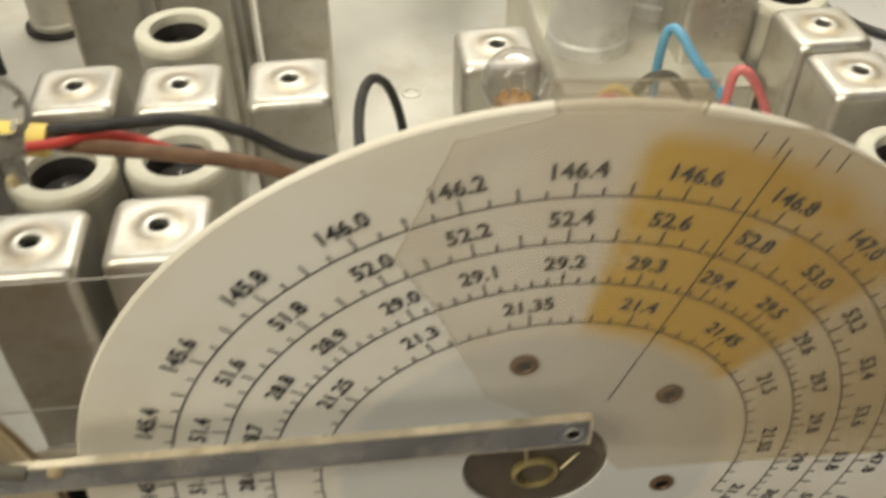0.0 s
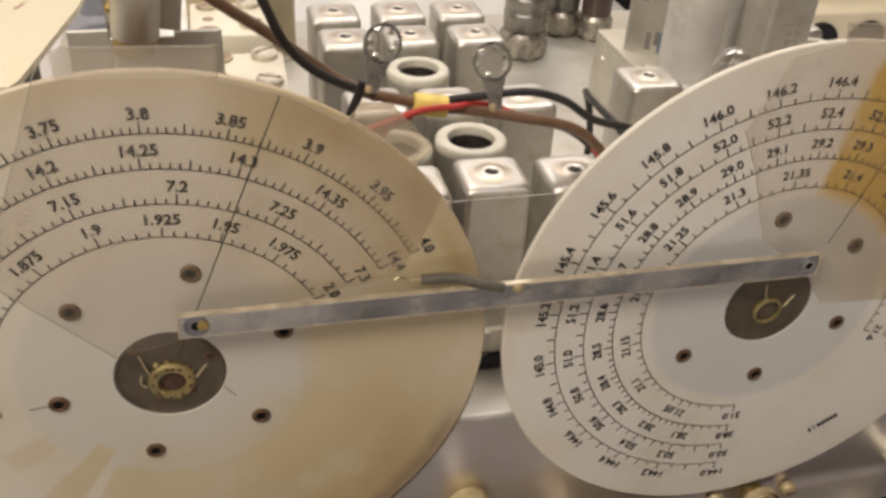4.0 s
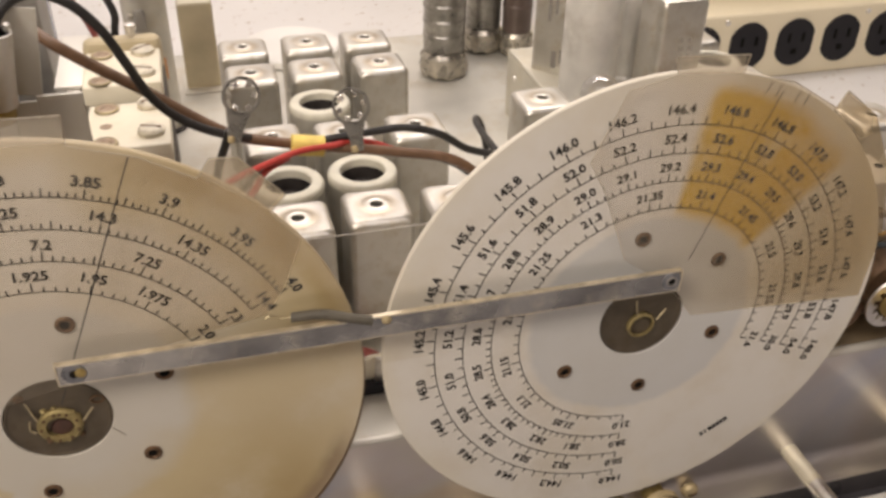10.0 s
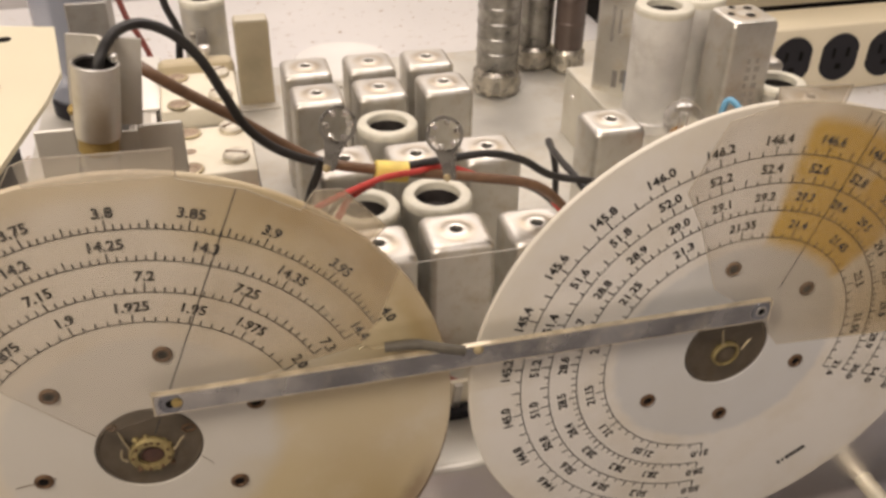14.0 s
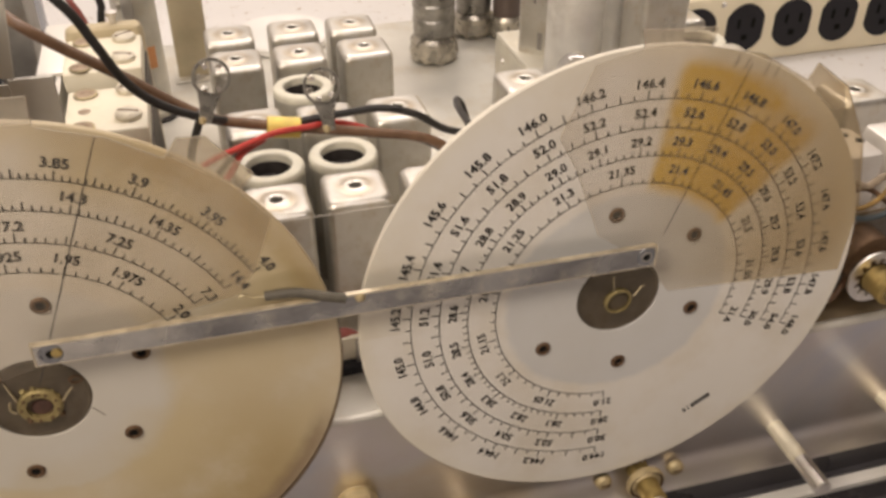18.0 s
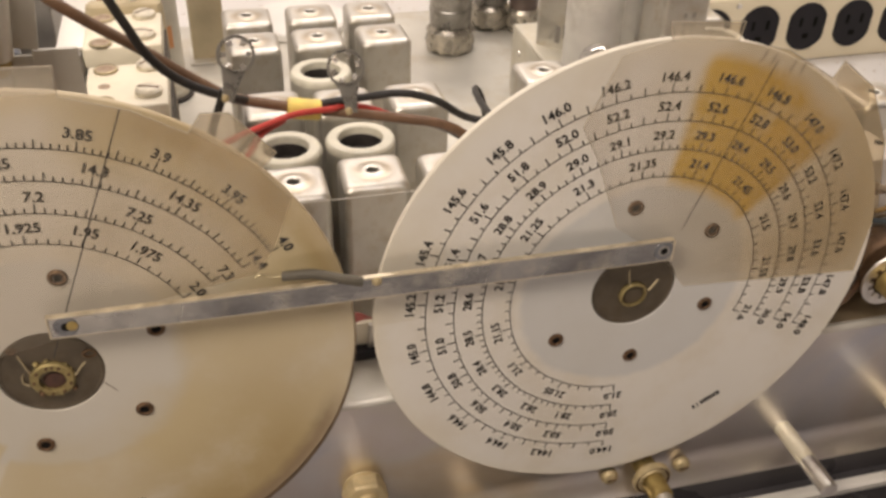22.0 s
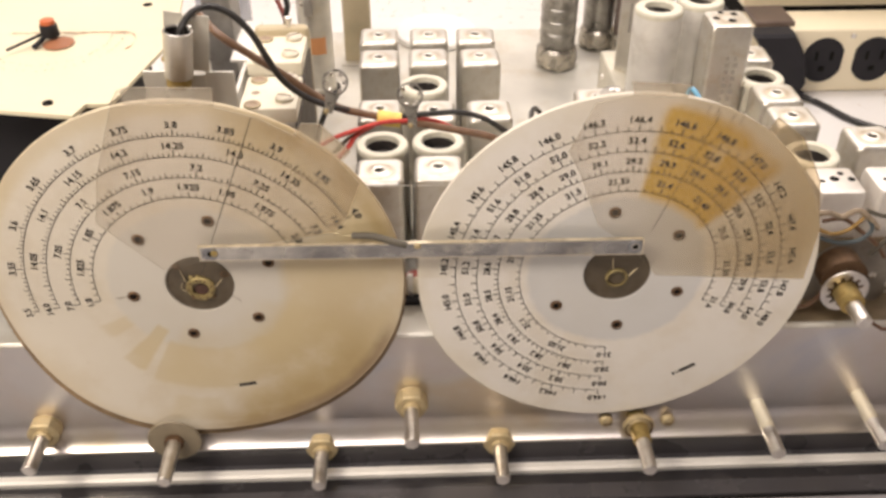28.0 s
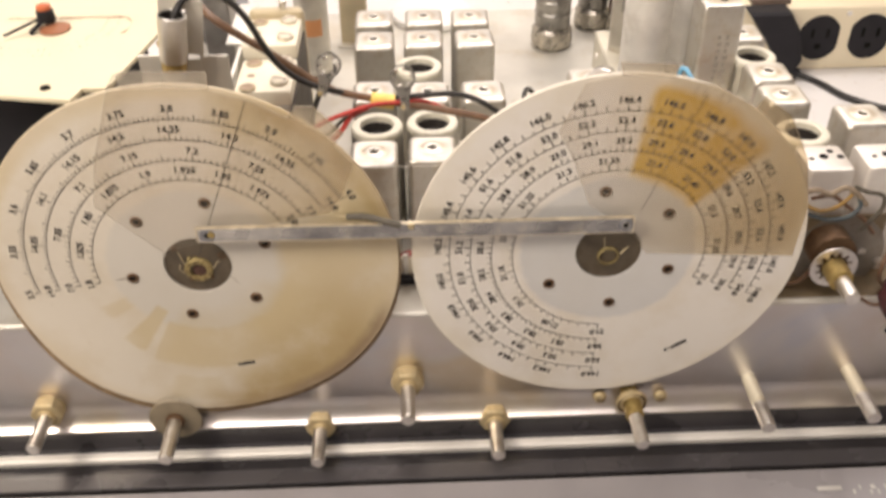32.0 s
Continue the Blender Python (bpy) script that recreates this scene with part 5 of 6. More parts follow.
make_trimmer(-0.0563, 0.0690, 0.0235, 0.0300, 0.1660, "cream ceramic trimmer block with eyelets and slotted screws")
make_trimmer(-0.0585, 0.1125, 0.0245, 0.0290, 0.1660, "cream ceramic trimmer block behind the first one")
side = empty("shield_plate", (-0.0735, 0.092, TOP), "bright pale metal shield plate beside the ceramic trimmers", "shield plate")
part("sheet", loft([[(-0.0016, -0.036, z), (0.0, -0.036, z), (0.0006, 0.0, z), (0.0, 0.066, z), (-0.0016, 0.066, z), (-0.0010, 0.0, z)] for z in (0, 0.0735)], True, True), EDGEALU, side, smooth=False)
part("top_fold", box(-0.0074, 0.0022, 0.0200, 0.0660, 0.0736, 0.0752, 0.0007, 2), EDGEALU, side, "wide pale top flange")
board = empty("terminal_board", (-0.0587, 0.1325, TOP), "tan insulating board standing behind the ceramic trimmers", "terminal board")
part("board", loft([round_rect(0.0262, 0.0075, 0.0030, z) for z in (0, 0.0795)] + [round_rect(0.0250, 0.0062, 0.0028, 0.0818), round_rect(0.0230, 0.0042, 0.0020, 0.0826)], True, True), TANBOARD, board)
part("stud", lathe([(0.0012, 0.0824), (0.0012, 0.0850), (0.0020, 0.0852), (0.0020, 0.0870), (0.0006, 0.0874)], 12), STEEL, board, "small metal stud", m=Matrix.Translation((0.0035, 0, 0)))
grey = empty("shield_plate", (-0.0935, 0.160, TOP), "plain dull grey upright metal plate behind the lamp holder", "shield plate")
part("sheet", box(-0.0075, 0.0065, -0.0007, 0.0007, 0, 0.096, 0.0004), GREYTIN, grey)
part("side_fold", box(0.0052, 0.0065, 0.0008, 0.0240, 0, 0.094, 0.0003), GREYTIN, grey)
jar = empty("glass_tube", (-0.117, 0.286, TOP), "wide blue grey glass tube standing behind the cream plate", "vacuum tube")
part("envelope", lathe([(0.0150, 0.008), (0.0168, 0.011), (0.0172, 0.016), (0.0172, 0.088), (0.0150, 0.096), (0.0060, 0.101)], 40), BLUEGLASS, jar)
part("base", lathe([(0.0158, 0), (0.0165, 0.001), (0.0165, 0.007), (0.0150, 0.009)], 40), BLACKPLASTIC, jar, "dark blue black base")
part("anode", box(-0.0085, 0.0085, -0.0050, 0.0050, 0.020, 0.080, 0.0015), GREYTIN, jar, "grey metal anode inside the glass")

# ---- taller parts on the raised platform ----
ZP = 0.1195
PLATFORM = material("pale_plated_platform", (0.66, 0.63, 0.54), 0.5, 0.35, 0.10, 40, 0.1, 400, (0.50, 0.40, 0.24), 0.4, 60)
STREAKED = material("streaked_dull_aluminium", (0.79, 0.775, 0.74), 0.48, 0.40, 0.18, 45, 0.12, 400, (0.42, 0.38, 0.32), 0.6, 55)
big = make_shield(0.1234, 0.1430, 0.0117, 0.1712, 0.0068, ZP, STREAKED)
big["label"] = "tall streaked aluminium tube shield with open top"
make_shield(0.1500, 0.1640, 0.0117, 0.1667, 0.0068, ZP, STREAKED)["label"] = "tall aluminium tube shield behind the square can"
tall = empty("coil_can", (0.1566, 0.1380, ZP), "tall square aluminium can with three holes and printed side", "coil can", "tall coil cans")
TH = 0.1667 - ZP
part("shell", loft([round_rect(0.0203, 0.0205, 0.002, 0), round_rect(0.0203, 0.0205, 0.002, TH - 0.0022), round_rect(0.0193, 0.0195, 0.0024, TH - 0.0005), round_rect(0.0175, 0.0177, 0.0024, TH)], True, True), CAN, tall)
# holes are black discs on the closed top, shade as colour
for x, y, r in ((-0.006, 0.0, 0.0016), (0.001, -0.003, 0.0020), (0.004, 0.005, 0.0018), (-0.002, 0.007, 0.0014)):
    part("hole", lathe([(r, TH + 0.0001), (r * 0.95, TH + 0.0002)], 16), DARK, tall, "black disc for a shaded hole", m=Matrix.Translation((x, y, 0)))
BLUEGREYINK = material("faded_blue_print", (0.22, 0.28, 0.38), 0.6)
FADED = material("faded_print", (0.25, 0.23, 0.21), 0.6)
FADEDINK = material("faded_ink", (0.36, 0.33, 0.29), 0.6)
for k in range(7):
    z0 = 0.008 + 0.0036 * k
    part("print_bar", box(-0.0012, 0.0010 if k % 3 else 0.0002, -0.01035, -0.01028, z0, z0 + 0.0022, 0), FADEDINK, tall, "faded illegible print")
    part("print_bar", box(0.0026, 0.0050 if k % 2 else 0.0042, -0.01035, -0.01028, z0, z0 + 0.0024, 0), FADEDINK, tall, "faded illegible print")
TANCAN = material("grease_stained_can", (0.72, 0.685, 0.64), 0.46, 0.45, 0.10, 60, 0.10, 500, (0.48, 0.38, 0.26), 0.5, 50)
for x, y, w, d in ((0.1764, 0.0340, 0.0195, 0.0205), (0.2030, 0.0345, 0.0225, 0.020)):
    c = empty("coil_can", (x, y, TOP), "square aluminium can with three small holes in its top", "coil can", "three hole coil cans")
    part("shell", loft([round_rect(w, d, 0.002, 0), round_rect(w, d, 0.002, 0.0510), round_rect(w - 0.001, d - 0.001, 0.0022, 0.0526), round_rect(w - 0.003, d - 0.003, 0.0022, 0.0531)], True, True), TANCAN, c)
    # black discs again in place of shaded openings
    for hx, hy, r in ((-0.006, -0.001, 0.0012), (-0.0005, 0.0005, 0.0020), (0.0035, 0.0045, 0.0014), (0.0065, 0.0, 0.0016)):
        part("hole", lathe([(r, 0.0532), (r * 0.95, 0.0533)], 16), DARK, c, "black disc for a shaded hole", m=Matrix.Translation((hx, hy, 0)))
cap = empty("coil_can", (0.1276, 0.1821, ZP), "tall square aluminium can set cornerwise with faded print", "coil can", "tall coil cans")
part("shell", loft([round_rect(0.0205, 0.0205, 0.002, 0), round_rect(0.0205, 0.0205, 0.002, 0.0455), round_rect(0.0195, 0.0195, 0.0024, 0.0473), round_rect(0.0178, 0.0178, 0.0024, 0.0479)], True, True), CAN, cap)
for x0, z0, z1, w in ((-0.0022, 0.024, 0.040, 0.0006), (0.0010, 0.028, 0.039, 0.0005), (0.0052, 0.006, 0.012, 0.0013), (0.0012, 0.003, 0.011, 0.0012)):
    part("print_bar", box(-0.01036, -0.01028, -x0 - w, -x0 + w, z0, z1, 0), FADED, cap, "faded illegible print")
part("blue_print", box(-0.01036, -0.01028, -0.0080, -0.0058, 0.0025, 0.0120, 0), BLUEGREYINK, cap, "faded blue print")
cap.rotation_euler.z = radians(41.6)


def ribbed_tube(x, y, r, h, label, mat, bands):
    ob = empty("glass_tube", (x, y, TOP), label, "vacuum tube", "dark tubes at the back")
    prof = [(r * 0.90, 0.0135), (r * 0.96, 0.0150)]
    for k in range(bands):
        z0, z1 = 0.016 + (h - 0.022) * k / bands, 0.016 + (h - 0.022) * (k + 1) / bands
        prof += [(r * 0.945, z0), (r * 0.965, z0 + 0.0012), (r * 0.965, z1 - 0.0030), (r * 0.995, z1 - 0.0022), (r * 0.995, z1 - 0.0008), (r * 0.945, z1)]
    part("body", lathe(prof + [(r * 0.92, h - 0.002), (r * 0.6, h)], 32), mat, ob, "dark sooted metal sleeve with faint bands")
    rng = random.Random(int(x * 1e4))
    foot = [[(f * r * (1 + rng.uniform(-0.035, 0.035)) * math.cos(2 * math.pi * i / 28), f * r * (1 + rng.uniform(-0.035, 0.035)) * math.sin(2 * math.pi * i / 28), z) for i in range(28)] for f, z in ((1.0, 0.0004), (1.12, 0.002), (1.14, 0.0055), (1.08, 0.009), (1.10, 0.0115), (0.95, 0.0136))]
    part("glass_foot", loft(foot, True, True), SILVERED, ob, "crumpled silvered foot")


SOOTED = material("sooted_tube_sleeve", (0.33, 0.315, 0.285), 0.34, 0.75, 0.55, 75, 0.8, 120, (0.10, 0.09, 0.08), 0.85, 80)
ribbed_tube(0.0945, 0.2620, 0.0115, 0.095, "dark sooted tube with faint bands over a silvered foot", SOOTED, 9)
ribbed_tube(0.1255, 0.2910, 0.0105, 0.100, "second dark tube at the back of the deck", SOOTED, 3)
ribbed_tube(0.1420, 0.2800, 0.0085, 0.0490, "dark maroon tube behind the card sleeved capacitor", MAROON, 2)
gold = empty("coil_can", (-0.0320, 0.2755, TOP), "gold lacquered square can at the back of the deck", "coil can", "gold can")
part("shell", loft([round_rect(0.0172, 0.0110, 0.001, 0), round_rect(0.0172, 0.0110, 0.001, 0.0438), round_rect(0.0164, 0.0102, 0.001, 0.0448)], True, True), GOLD, gold)
part("lid", box(-0.0078, 0.0078, -0.0047, 0.0047, 0.0449, 0.0456, 0.0003), PAPERCREAM, gold, "pale gold lid")
part("flange", box(-0.0105, 0.0105, -0.0115, 0.0115, 0, 0.0012, 0.0003), PLATE, gold, "flat mounting flange")
tall_shield = make_shield(-0.0540, 0.2320, 0.0098, 0.1580, 0.0060)
tall_shield["label"] = "tall dull tube shield with an orange mark beside the gold can"
part("orange_mark", loft([[(rr * math.cos(radians(a)), rr * math.sin(radians(a)), z) for a in range(-110, -40, 10)] for rr, z in ((0.00985, 0.0270), (0.00995, 0.0275), (0.00995, 0.0370), (0.00985, 0.0375))], closed=False), material("orange_mark", (0.62, 0.29, 0.12), 0.5), tall_shield, "faded orange mark")
part("clip", loft([round_rect(0.0050, 0.0030, 0.0012, z) for z in (0.052, 0.0595)] + [round_rect(0.0036, 0.0018, 0.0008, 0.0612)], True, True), GREYTIN, tall_shield, "dull retaining clip", m=Matrix.Translation((-0.0020, -0.0112, 0)))
part("clip_bead", lathe([(0.0008, 0), (0.0016, 0.0010), (0.0014, 0.0024), (0.0004, 0.0030)], 14), STEEL, tall_shield, "bright bead", m=Matrix.Translation((-0.0062, -0.0086, 0.0560)))
# contact shadow round the foot, modelled as a dark ring
part("contact_shadow_ring", lathe([(0.0118, 0.0), (0.0124, 0.0006), (0.0124, 0.0014), (0.0106, 0.0018)], 36), SHADEDARK, tall_shield, "dark ring for the contact shadow on the deck")
lid = tagged(part("plastic_lid", lathe([(0.026, 0), (0.0275, 0.0008), (0.0275, 0.004), (0.0265, 0.005), (0.001, 0.0055)], 48), LIDWHITE), "round white plastic lid lying behind the coil cans", "lid")
lid.location = (0.0185, 0.3105, TOP)
plat = empty("raised_platform", (0.139, 0.16, TOP), "pale raised metal platform carrying the tall cans", "platform")
part("top_plate", box(0.111, 0.1668, 0.116, 0.2075, 0.1180, ZP, 0.0006), PLATFORM, plat, m=Matrix.Translation((-0.139, -0.16, -TOP)))
part("side_wall", box(0.111, 0.1124, 0.1165, 0.2070, TOP, 0.1179, 0.0002), PLATFORM, plat, "pale side wall", m=Matrix.Translation((-0.139, -0.16, -TOP)))
part("side_wall", box(0.1652, 0.1666, 0.1165, 0.2070, TOP, 0.1179, 0.0002), PLATFORM, plat, "pale side wall", m=Matrix.Translation((-0.139, -0.16, -TOP)))
part("front_wall", box(0.1126, 0.1650, 0.1165, 0.1178, TOP, 0.1179, 0.0002), PLATFORM, plat, "pale front wall", m=Matrix.Translation((-0.139, -0.16, -TOP)))
part("rivet", lathe([(0.0016, 0), (0.0014, 0.0006), (0.0005, 0.0009)], 12), STEEL, plat, m=Matrix.Translation((0.111 - 0.139, 0.196 - 0.16, 0.109 - TOP)) @ pose(0, 0, 0, 0, -90, 0))

# ---- terminal strip between the dials ----
term = empty("terminal_strip", (0.0, 0.026, TOP), "small phenolic terminal strip with solder tags on the deck edge", "terminal strip")
part("base_bar", box(-0.022, 0.022, -0.0030, 0.0010, 0, 0.0038, 0.0004), BLACKPLASTIC, term, "dark base bar")
part("board", box(-0.020, 0.020, 0.0012, 0.0030, 0.0010, 0.012, 0.0003), CERAMIC, term, "cream phenolic board")
for k in range(5):
    part("solder_tag", box(-0.0012, 0.0012, -0.0004, 0.0010, 0.003, 0.0150, 0.0002), STEEL, term, "tinned solder tag", m=pose(-0.014 + 0.007 * k, 0, 0, 12 - 6 * (k % 3), 0, 0))
part("red_sleeve", sweep([(-0.006, 0.004, 0.006), (0.002, 0.004, 0.012), (0.008, 0.005, 0.008)], 0.0020, 10, 6), DULLRED, term, "dull red sleeve")

PALEWIRE = material("dirty_pale_insulation", (0.30, 0.235, 0.165), 0.6, 0, 0.3, 300)
OLDYELLOW = material("dull_yellow_insulation", (0.30, 0.18, 0.045), 0.5, 0, 0.25, 300)
BLUEGREY = material("blue_grey_insulation", (0.055, 0.07, 0.075), 0.55, 0, 0.2, 300)
# ---- control beside the white dial ----
pot = empty("tuning_control", (0.1778, 0.0045, 0.1036), "bare control with star washer, brass bushing and steel shaft", "control")
part("shaft", lathe([(0.0032, 0), (0.0032, 0.0198), (0.0027, 0.0203)], 24), STEEL, pot, m=ALONG_Y)
part("bushing", lathe([(0.0050, 0), (0.0050, 0.0085), (0.0044, 0.009)], 24), BRASS, pot, "bright brass bushing", m=ALONG_Y)
n = 96
outer = [(0.0098 * math.cos(2 * math.pi * i / n), 0.0098 * math.sin(2 * math.pi * i / n)) for i in range(n)]
inner = [((0.0058 if (i * 12 / n) % 1 < 0.5 else 0.0076) * math.cos(2 * math.pi * i / n), (0.0058 if (i * 12 / n) % 1 < 0.5 else 0.0076) * math.sin(2 * math.pi * i / n)) for i in range(n)]
part("star_washer", loft([[(a, 0, b) for a, b in outer], [(a, 0, b) for a, b in inner], [(a, 0.0009, b) for a, b in inner], [(a, 0.0009, b) for a, b in outer], [(a, 0, b) for a, b in outer]]), STEEL, pot, "notched lock washer", smooth=False)
part("body", lathe([(0.0085, 0), (0.0092, 0.0006), (0.0094, 0.0105), (0.008, 0.0110)], 36), RUST, pot, "brown round control body", m=Matrix.Translation((0.001, 0.0150, 0.003)) @ ALONG_Y)
part("end_plate", lathe([(0.0190, 0), (0.0198, 0.0004), (0.0198, 0.0010), (0.0190, 0.0013)], 48), SMOKEDTIN, pot, "dull grey-brown round end plate", m=Matrix.Translation((0.0085, 0.0164, -0.0050)) @ ALONG_Y)
for dx, dz in ((0.0043, 0.0080), (0.0186, -0.0035), (0.0266, -0.0086)):
    part("rivet", lathe([(0.0016, 0), (0.0015, 0.0005), (0.0006, 0.0010)], 12), STEEL, pot, "bright rivet head", m=Matrix.Translation((dx, 0.0150, dz)) @ ALONG_Y)
part("mounting_plate", box(-0.020, 0.026, 0.0162, 0.0174, 0.0046 - 0.0228, 0.015, 0.0003), DIRTYPLATE, pot, "dull mounting plate")
for pts, mat, r in (([(0.204, 0.012, 0.109), (0.199, 0.006, 0.102), (0.201, 0.008, 0.094), (0.206, 0.012, 0.0872)], BROWNWIRE, 0.0010),
                    ([(0.160, 0.014, 0.0875), (0.166, 0.010, 0.092), (0.170, 0.010, 0.096), (0.176, 0.014, 0.1)], BROWNWIRE, 0.0010), ([(0.206, 0.006, 0.118), (0.212, 0.006, 0.112), (0.214, 0.010, 0.104)], BROWNWIRE, 0.0009),
                    ([(0.160, 0.016, 0.133), (0.166, 0.014, 0.1365), (0.172, 0.013, 0.1350), (0.177, 0.012, 0.1385), (0.183, 0.012, 0.1345), (0.188, 0.013, 0.1290)], PALEWIRE, 0.0012), ([(0.162, 0.015, 0.1295), (0.169, 0.012, 0.1275), (0.175, 0.011, 0.1300), (0.180, 0.012, 0.1345), (0.183, 0.014, 0.1375)], OLDYELLOW, 0.0008),
                    ([(0.164, 0.013, 0.1255), (0.172, 0.010, 0.1245), (0.180, 0.010, 0.1255), (0.1845, 0.011, 0.1300), (0.182, 0.013, 0.1355)], BLUEGREY, 0.0009), ([(0.181, 0.013, 0.1380), (0.186, 0.012, 0.1362), (0.1932, 0.012, 0.1340), (0.1945, 0.012, 0.1280), (0.192, 0.013, 0.1215), (0.190, 0.015, 0.115)], GREYWIRE, 0.0009),
                    ([(0.166, 0.016, 0.1310), (0.174, 0.015, 0.1325), (0.182, 0.014, 0.1270), (0.190, 0.014, 0.1205), (0.196, 0.015, 0.1130)], BROWNWIRE, 0.0009)):
    wire(pts, r, mat, {BLACKWIRE: "black lead looped over the bare control", BROWNWIRE: "brown lead beside the bare control", REDWIRE: "red lead beside the bare control", PALEWIRE: "pale twisted lead above the bare control", OLDYELLOW: "dull yellow lead above the bare control", BLUEGREY: "blue grey lead bundled above the bare control", GREYWIRE: "grey wire bent into a square loop", DULLRED: "dull red lead behind the grey loop"}[mat])

# a charred part hanging over the front edge beside the bare control, and the jack under it
CHARRED = material("charred_maroon_lacquer", (0.075, 0.022, 0.024), 0.35, 0, 0.5, 260, 0.6, 400, (0.02, 0.014, 0.014), 0.8, 150)
lump = empty("wound_coil", (0.2045, -0.0055, 0.088), "dark maroon lacquered coil with solder specks hanging at the deck edge", "coil")
rnd = random.Random(5)
rings = []
for k in range(9):
    f = k / 8
    r = 0.0098 * math.sin(math.pi * (0.12 + 0.80 * f)) ** 0.7
    rings.append([(r * math.cos(a) * (1 + rnd.uniform(-0.09, 0.09)), 0.62 * r * math.sin(a) * (1 + rnd.uniform(-0.09, 0.09)), -0.003 + 0.028 * f) for a in [2 * math.pi * i / 18 for i in range(18)]])
part("winding", loft(rings, True, True), CHARRED, lump)
for dx, dz in ((-0.0062, 0.017), (-0.0079, 0.012), (-0.0068, 0.006), (-0.0035, 0.020), (-0.0015, 0.013), (-0.0040, 0.003)):
    part("solder_speck", lathe([(0.0004, -0.0003), (0.0009, 0.0002), (0.0005, 0.0009)], 10), NUTM, lump, "dull solder speck", m=Matrix.Translation((dx, -0.0040, dz)) @ ALONG_Y)
part("lead", sweep([(-0.006, 0.0, 0.004), (-0.010, 0.003, 0.001), (-0.0125, 0.0105, -0.0005), (-0.014, 0.0125, -0.0018)], 0.0008, 8, 5), BROWNWIRE, lump, "stiff brown lead on the deck")
part("lead", sweep([(0.002, 0.0, 0.0), (0.0045, 0.0015, -0.008), (0.0056, 0.0070, -0.016), (0.0057, 0.0086, -0.0190)], 0.0008, 8, 5), BROWNWIRE, lump, "brown lead down to the jack")
jack = empty("jack_socket", (0.2102, FRONT_Y, 0.0690), "small round jack with a bright rim in the front plate", "jack")
part("rim", lathe([(0.0036, 0), (0.0036, 0.0008), (0.0030, 0.0013), (0.0023, 0.0010), (0.0021, 0.0003)], 24, True, False), STEEL, jack, m=ALONG_Y)
part("hole", lathe([(0.0022, 0.0002), (0.0020, 0.0005)], 16), DARK, jack, "dark jack hole", m=ALONG_Y)

# ---- white equipment plate beside the set ----
WHITEPLATE = material("white_enamel_plate", (0.76, 0.69, 0.50), 0.4, 0, 0.04, 15, 0.04, 200)
unit = empty("test_unit", (-0.20, 0.07, TOP), "second unit with a cream top plate and a pointer knob", "test unit")
UM = Matrix.Translation((0.20, -0.07, -TOP))
PZ = 0.187
MARK = material("faint_brown_print", (0.33, 0.13, 0.06), 0.6)
part("case", box(-0.29, -0.118, 0.030, 0.118, TOP, PZ - 0.0018, 0.002), BLACKPLASTIC, unit, "dark case", m=UM)
bm = bmesh.new()
outline = [(-0.1000, 0.1230), (-0.0950, 0.0850), (-0.0972, 0.0660), (-0.1055, 0.0230), (-0.1070, 0.0195), (-0.1150, 0.0198), (-0.1172, 0.0108), (-0.146, 0.0165), (-0.30, 0.030), (-0.30, 0.130), (-0.185, 0.130), (-0.175, 0.142)]
lo, hi = ([bm.verts.new((x, y, z)) for x, y in outline] for z in (PZ - 0.0016, PZ))
bm.faces.new(lo[::-1])
bm.faces.new(hi)
for i in range(len(outline)):
    j = (i + 1) % len(outline)
    bm.faces.new((lo[i], lo[j], hi[j], hi[i]))
part("top_plate", bm, WHITEPLATE, unit, "cream top plate with a printed scale", m=UM, smooth=False)
K = UM @ Matrix.Translation((-0.1438, 0.0756, PZ + 0.0002))
part("knob_skirt", lathe([(0.0060, 0), (0.0062, 0.0006), (0.0040, 0.0016)], 28), MARK, unit, "red brown knob skirt", m=K @ Matrix.Translation((0.0035, -0.0030, 0)))
part("knob", lathe([(0.0036, 0.0026), (0.0037, 0.0032), (0.0034, 0.0072), (0.0022, 0.0080)], 28), BLACKPLASTIC, unit, "black knob", m=K)
part("knob_cap", lathe([(0.0030, 0.0078), (0.0028, 0.0092), (0.0015, 0.0098)], 20), material("orange_red_cap", (0.55, 0.14, 0.05), 0.5), unit, "orange red knob cap", m=K)
part("pointer", joined(sweep([(-0.002, -0.001, 0.004), (-0.0135, -0.0128, 0.002)], 0.0006, 8, 4), sweep([(-0.0015, -0.003, 0.003), (-0.0045, -0.0085, 0.001)], 0.0010, 8, 4)), BLACKPLASTIC, unit, "dark pointer", m=K)
rng = random.Random(5)
bm = bmesh.new()
for i in range(46):
    a = radians(205 + 170 * i / 45 + rng.uniform(-2, 2))
    r0 = (0.0275, 0.0225)[i % 2] + rng.uniform(-0.0006, 0.0006)
    r1, da = r0 + rng.uniform(0.0005, 0.0011), rng.uniform(0.006, 0.016)
    bm.faces.new([bm.verts.new((r * math.cos(b), r * math.sin(b), 0.0002)) for r, b in ((r0, a - da), (r1, a - da), (r1, a + da), (r0, a + da))])
part("printed_arc", bm, FADED, unit, "faint printed scale marks", m=K, smooth=False)
bm = bmesh.new()
line = [(-0.0190 + 0.0022 * i, 0.0085 + rng.uniform(-0.0005, 0.0005)) for i in range(20)] + [(0.0265 + 0.0075 * math.sin(radians(t)), -0.0015 + 0.0100 * math.cos(radians(t))) for t in range(10, 150, 14)]
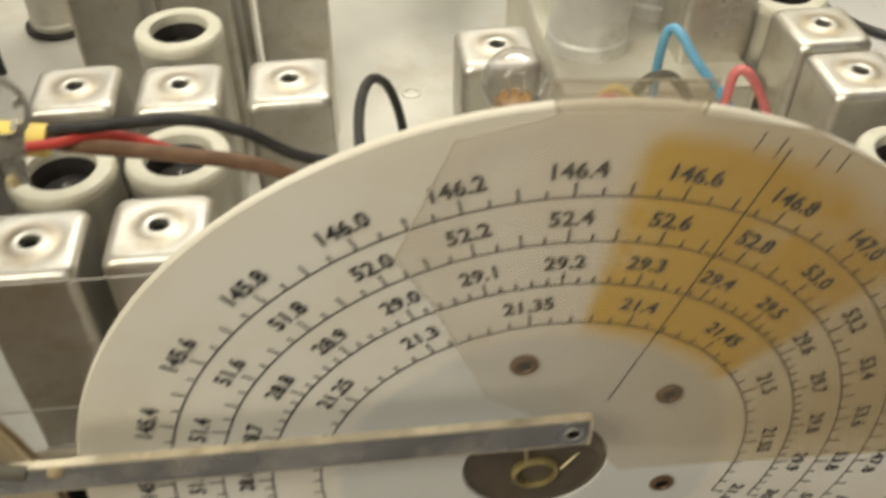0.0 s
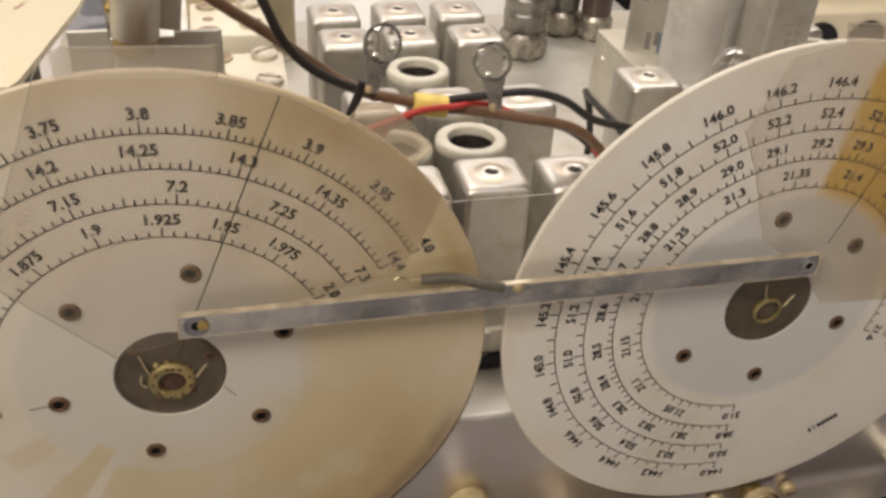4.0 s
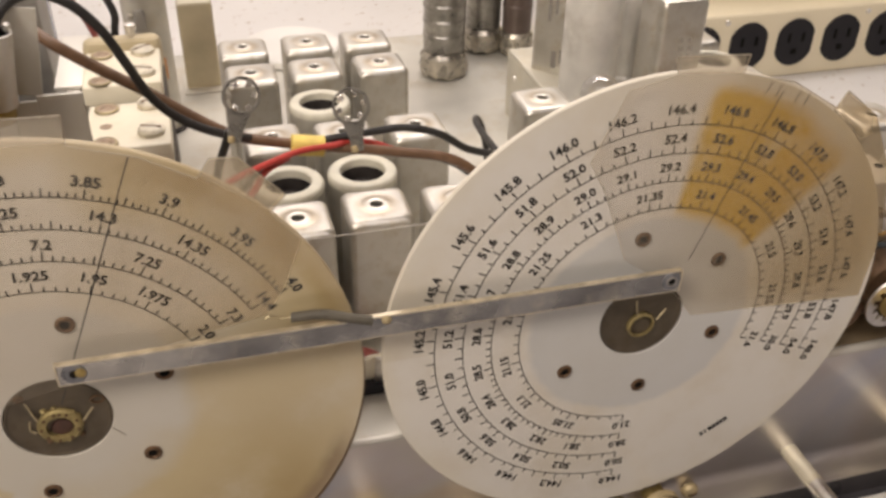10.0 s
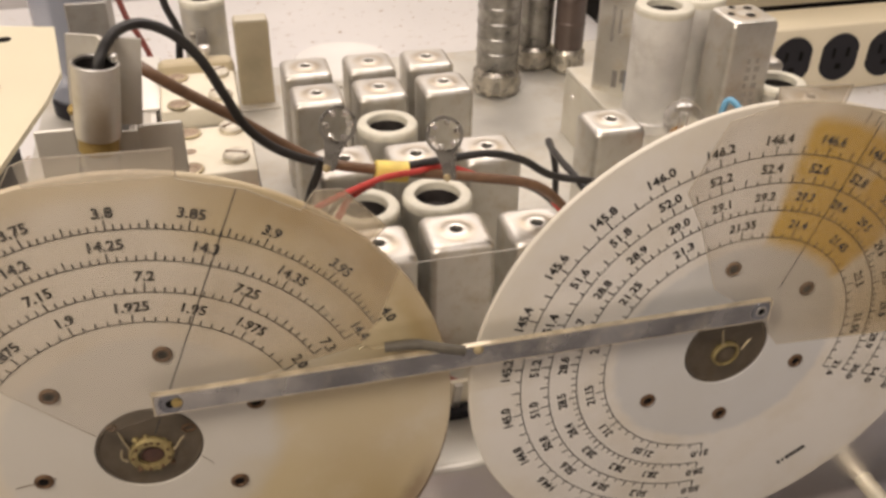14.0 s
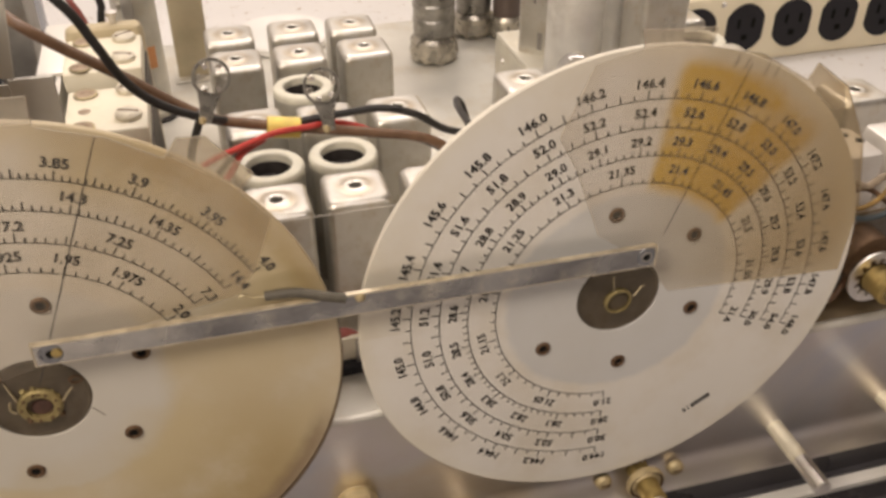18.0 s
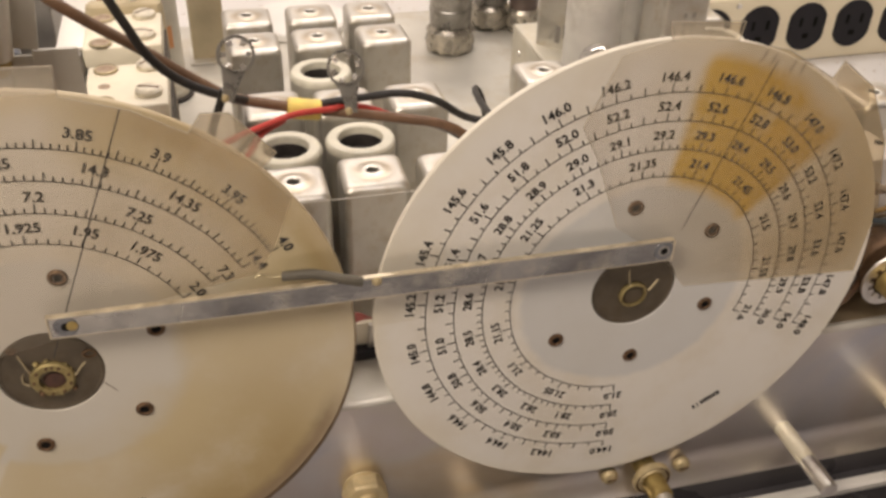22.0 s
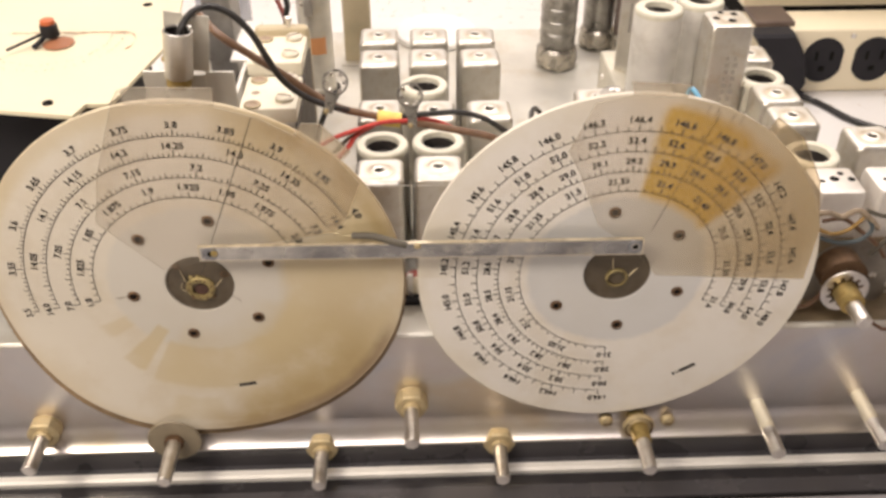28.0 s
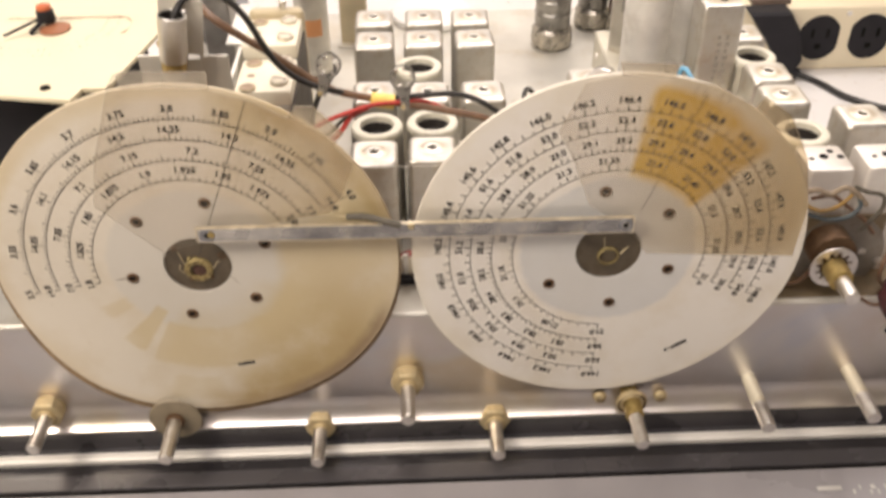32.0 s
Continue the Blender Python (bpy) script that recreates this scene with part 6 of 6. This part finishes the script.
for (xa, ya), (xb, yb) in zip(line, line[1:]):
    w = rng.uniform(0.0002, 0.0006)
    bm.faces.new([bm.verts.new(p) for p in ((xa, ya - w, 0.0002), (xb, yb - w, 0.0002), (xb, yb + w, 0.0002), (xa, ya + w, 0.0002))])
part("printed_line", bm, MARK, unit, "red brown smeared printed line", m=K, smooth=False)
part("screw", lathe([(0.0020, 0), (0.0018, 0.0006), (0.0006, 0.0010)], 16), DARK, unit, "dark screw", m=UM @ Matrix.Translation((-0.1287, 0.0208, PZ)))
for hx, hy in ((-0.1138, 0.1165), (-0.1600, 0.1290)):
    part("hole", lathe([(0.0022, 0), (0.0021, 0.0002)], 20), DARK, unit, "black disc for a shaded hole", m=UM @ Matrix.Translation((hx, hy - 0.002, PZ)))

# ---- outlet strip, plug and cable ----
strip = empty("outlet_strip", (0.48, 0.40, 0), "cream metal outlet strip with dark round sockets", "outlet strip")
SM = Matrix.Translation((-0.48, -0.40, 0))
part("housing", box(0.2625, 0.90, 0.385, 0.425, 0.0, 0.0540, 0.003, 3), CREAMBOX, strip, m=SM)
part("end_cap", box(0.2500, 0.2623, 0.3855, 0.4400, 0.0, 0.0535, 0.002, 2), BLACKPLASTIC, strip, "black end cap", m=SM)
for k in range(13):
    x = 0.3277 + 0.0404 * k
    sock = part("socket", loft([[(0.0170 * math.cos(a) if abs(math.cos(a)) < 0.90 else math.copysign(0.0153, math.cos(a)), -d, 0.0185 * math.sin(a)) for a in [2 * math.pi * i / 40 for i in range(40)]] for d in (0.0, 0.0015)], True, True), BLACKPLASTIC, strip, "dark round socket", m=SM @ Matrix.Translation((x, 0.3849, 0.0285)))
    for sx, sz, w in ((-0.006, 0.004, 0.0010), (0.006, 0.004, 0.0012), (0.0, -0.007, 0.0022)):
        part("slot", box(-w, w, -0.0021, -0.0014, -0.0035 if sz > 0 else -0.002, 0.0035 if sz > 0 else 0.002, 0), DARK, sock, "dark slot", m=SM @ Matrix.Translation((x + sx, 0.3849, 0.0285 + sz)))
    part("screw", lathe([(0.0022, 0), (0.0018, 0.0008), (0.0006, 0.001)], 12), STEEL, strip, m=SM @ Matrix.Translation((x + 0.0202, 0.3849, 0.0480)) @ ALONG_Y) if k % 3 == 0 else None
cab = empty("cabinet", (0.6, 0.55, 0), "cream painted metal cabinet standing behind the outlet strip", "cabinet")
part("body", box(-0.32, 0.6, -0.10, 0.12, 0.0468, 0.34, 0.0015, 2), CREAMBOX, cab)
# near-black block stands in for shade below the cabinet
part("gap_block", box(-0.31, 0.59, -0.097, 0.115, 0.0, 0.0466, 0), DARK, cab, "near-black block for the shaded gap under the cabinet")
plug = empty("plug", (0.284, 0.372, 0), "flat black moulded plug in the end socket of the outlet strip", "plug")
front = [(-0.0215, 0.0575), (0.0105, 0.0575), (0.0220, 0.0400), (0.0275, 0.0160), (0.0225, 0.0050), (0.0125, 0.0050), (0.0040, 0.0220)]
bm = loft([[(x * f + 0.002 * (1 - f), y, 0.03 + (z - 0.03) * f) for x, z in front] for y, f in ((0.0115, 1.0), (-0.0030, 1.0), (-0.0055, 0.93))], True, True)
part("body", bm, BLACKPLASTIC, plug)
# thin dark slab covering a patch of the strip's top
part("top_slab", box(-0.0130, 0.0180, 0.0185, 0.0530, 0.0541, 0.0585, 0.001), MAROON, plug, "thin dark brown slab on top of the strip")
part("collar", sweep([(0.0170, 0.0, 0.0095), (0.0215, -0.0020, 0.0070), (0.0260, -0.0035, 0.0050)], 0.0045, 14, 4), BLACKPLASTIC, plug, "ribbed cable collar")
wire([(0.3060, 0.370, 0.0062), (0.3120, 0.3690, 0.0045), (0.3200, 0.3650, 0.0026), (0.3275, 0.352, 0.0026), (0.3360, 0.335, 0.0026), (0.350, 0.3210, 0.0026), (0.366, 0.311, 0.0026), (0.40, 0.298, 0.0026), (0.46, 0.285, 0.0026)], 0.0024, BLACKWIRE, "thick black mains cable lying on the bench", "mains_cable")
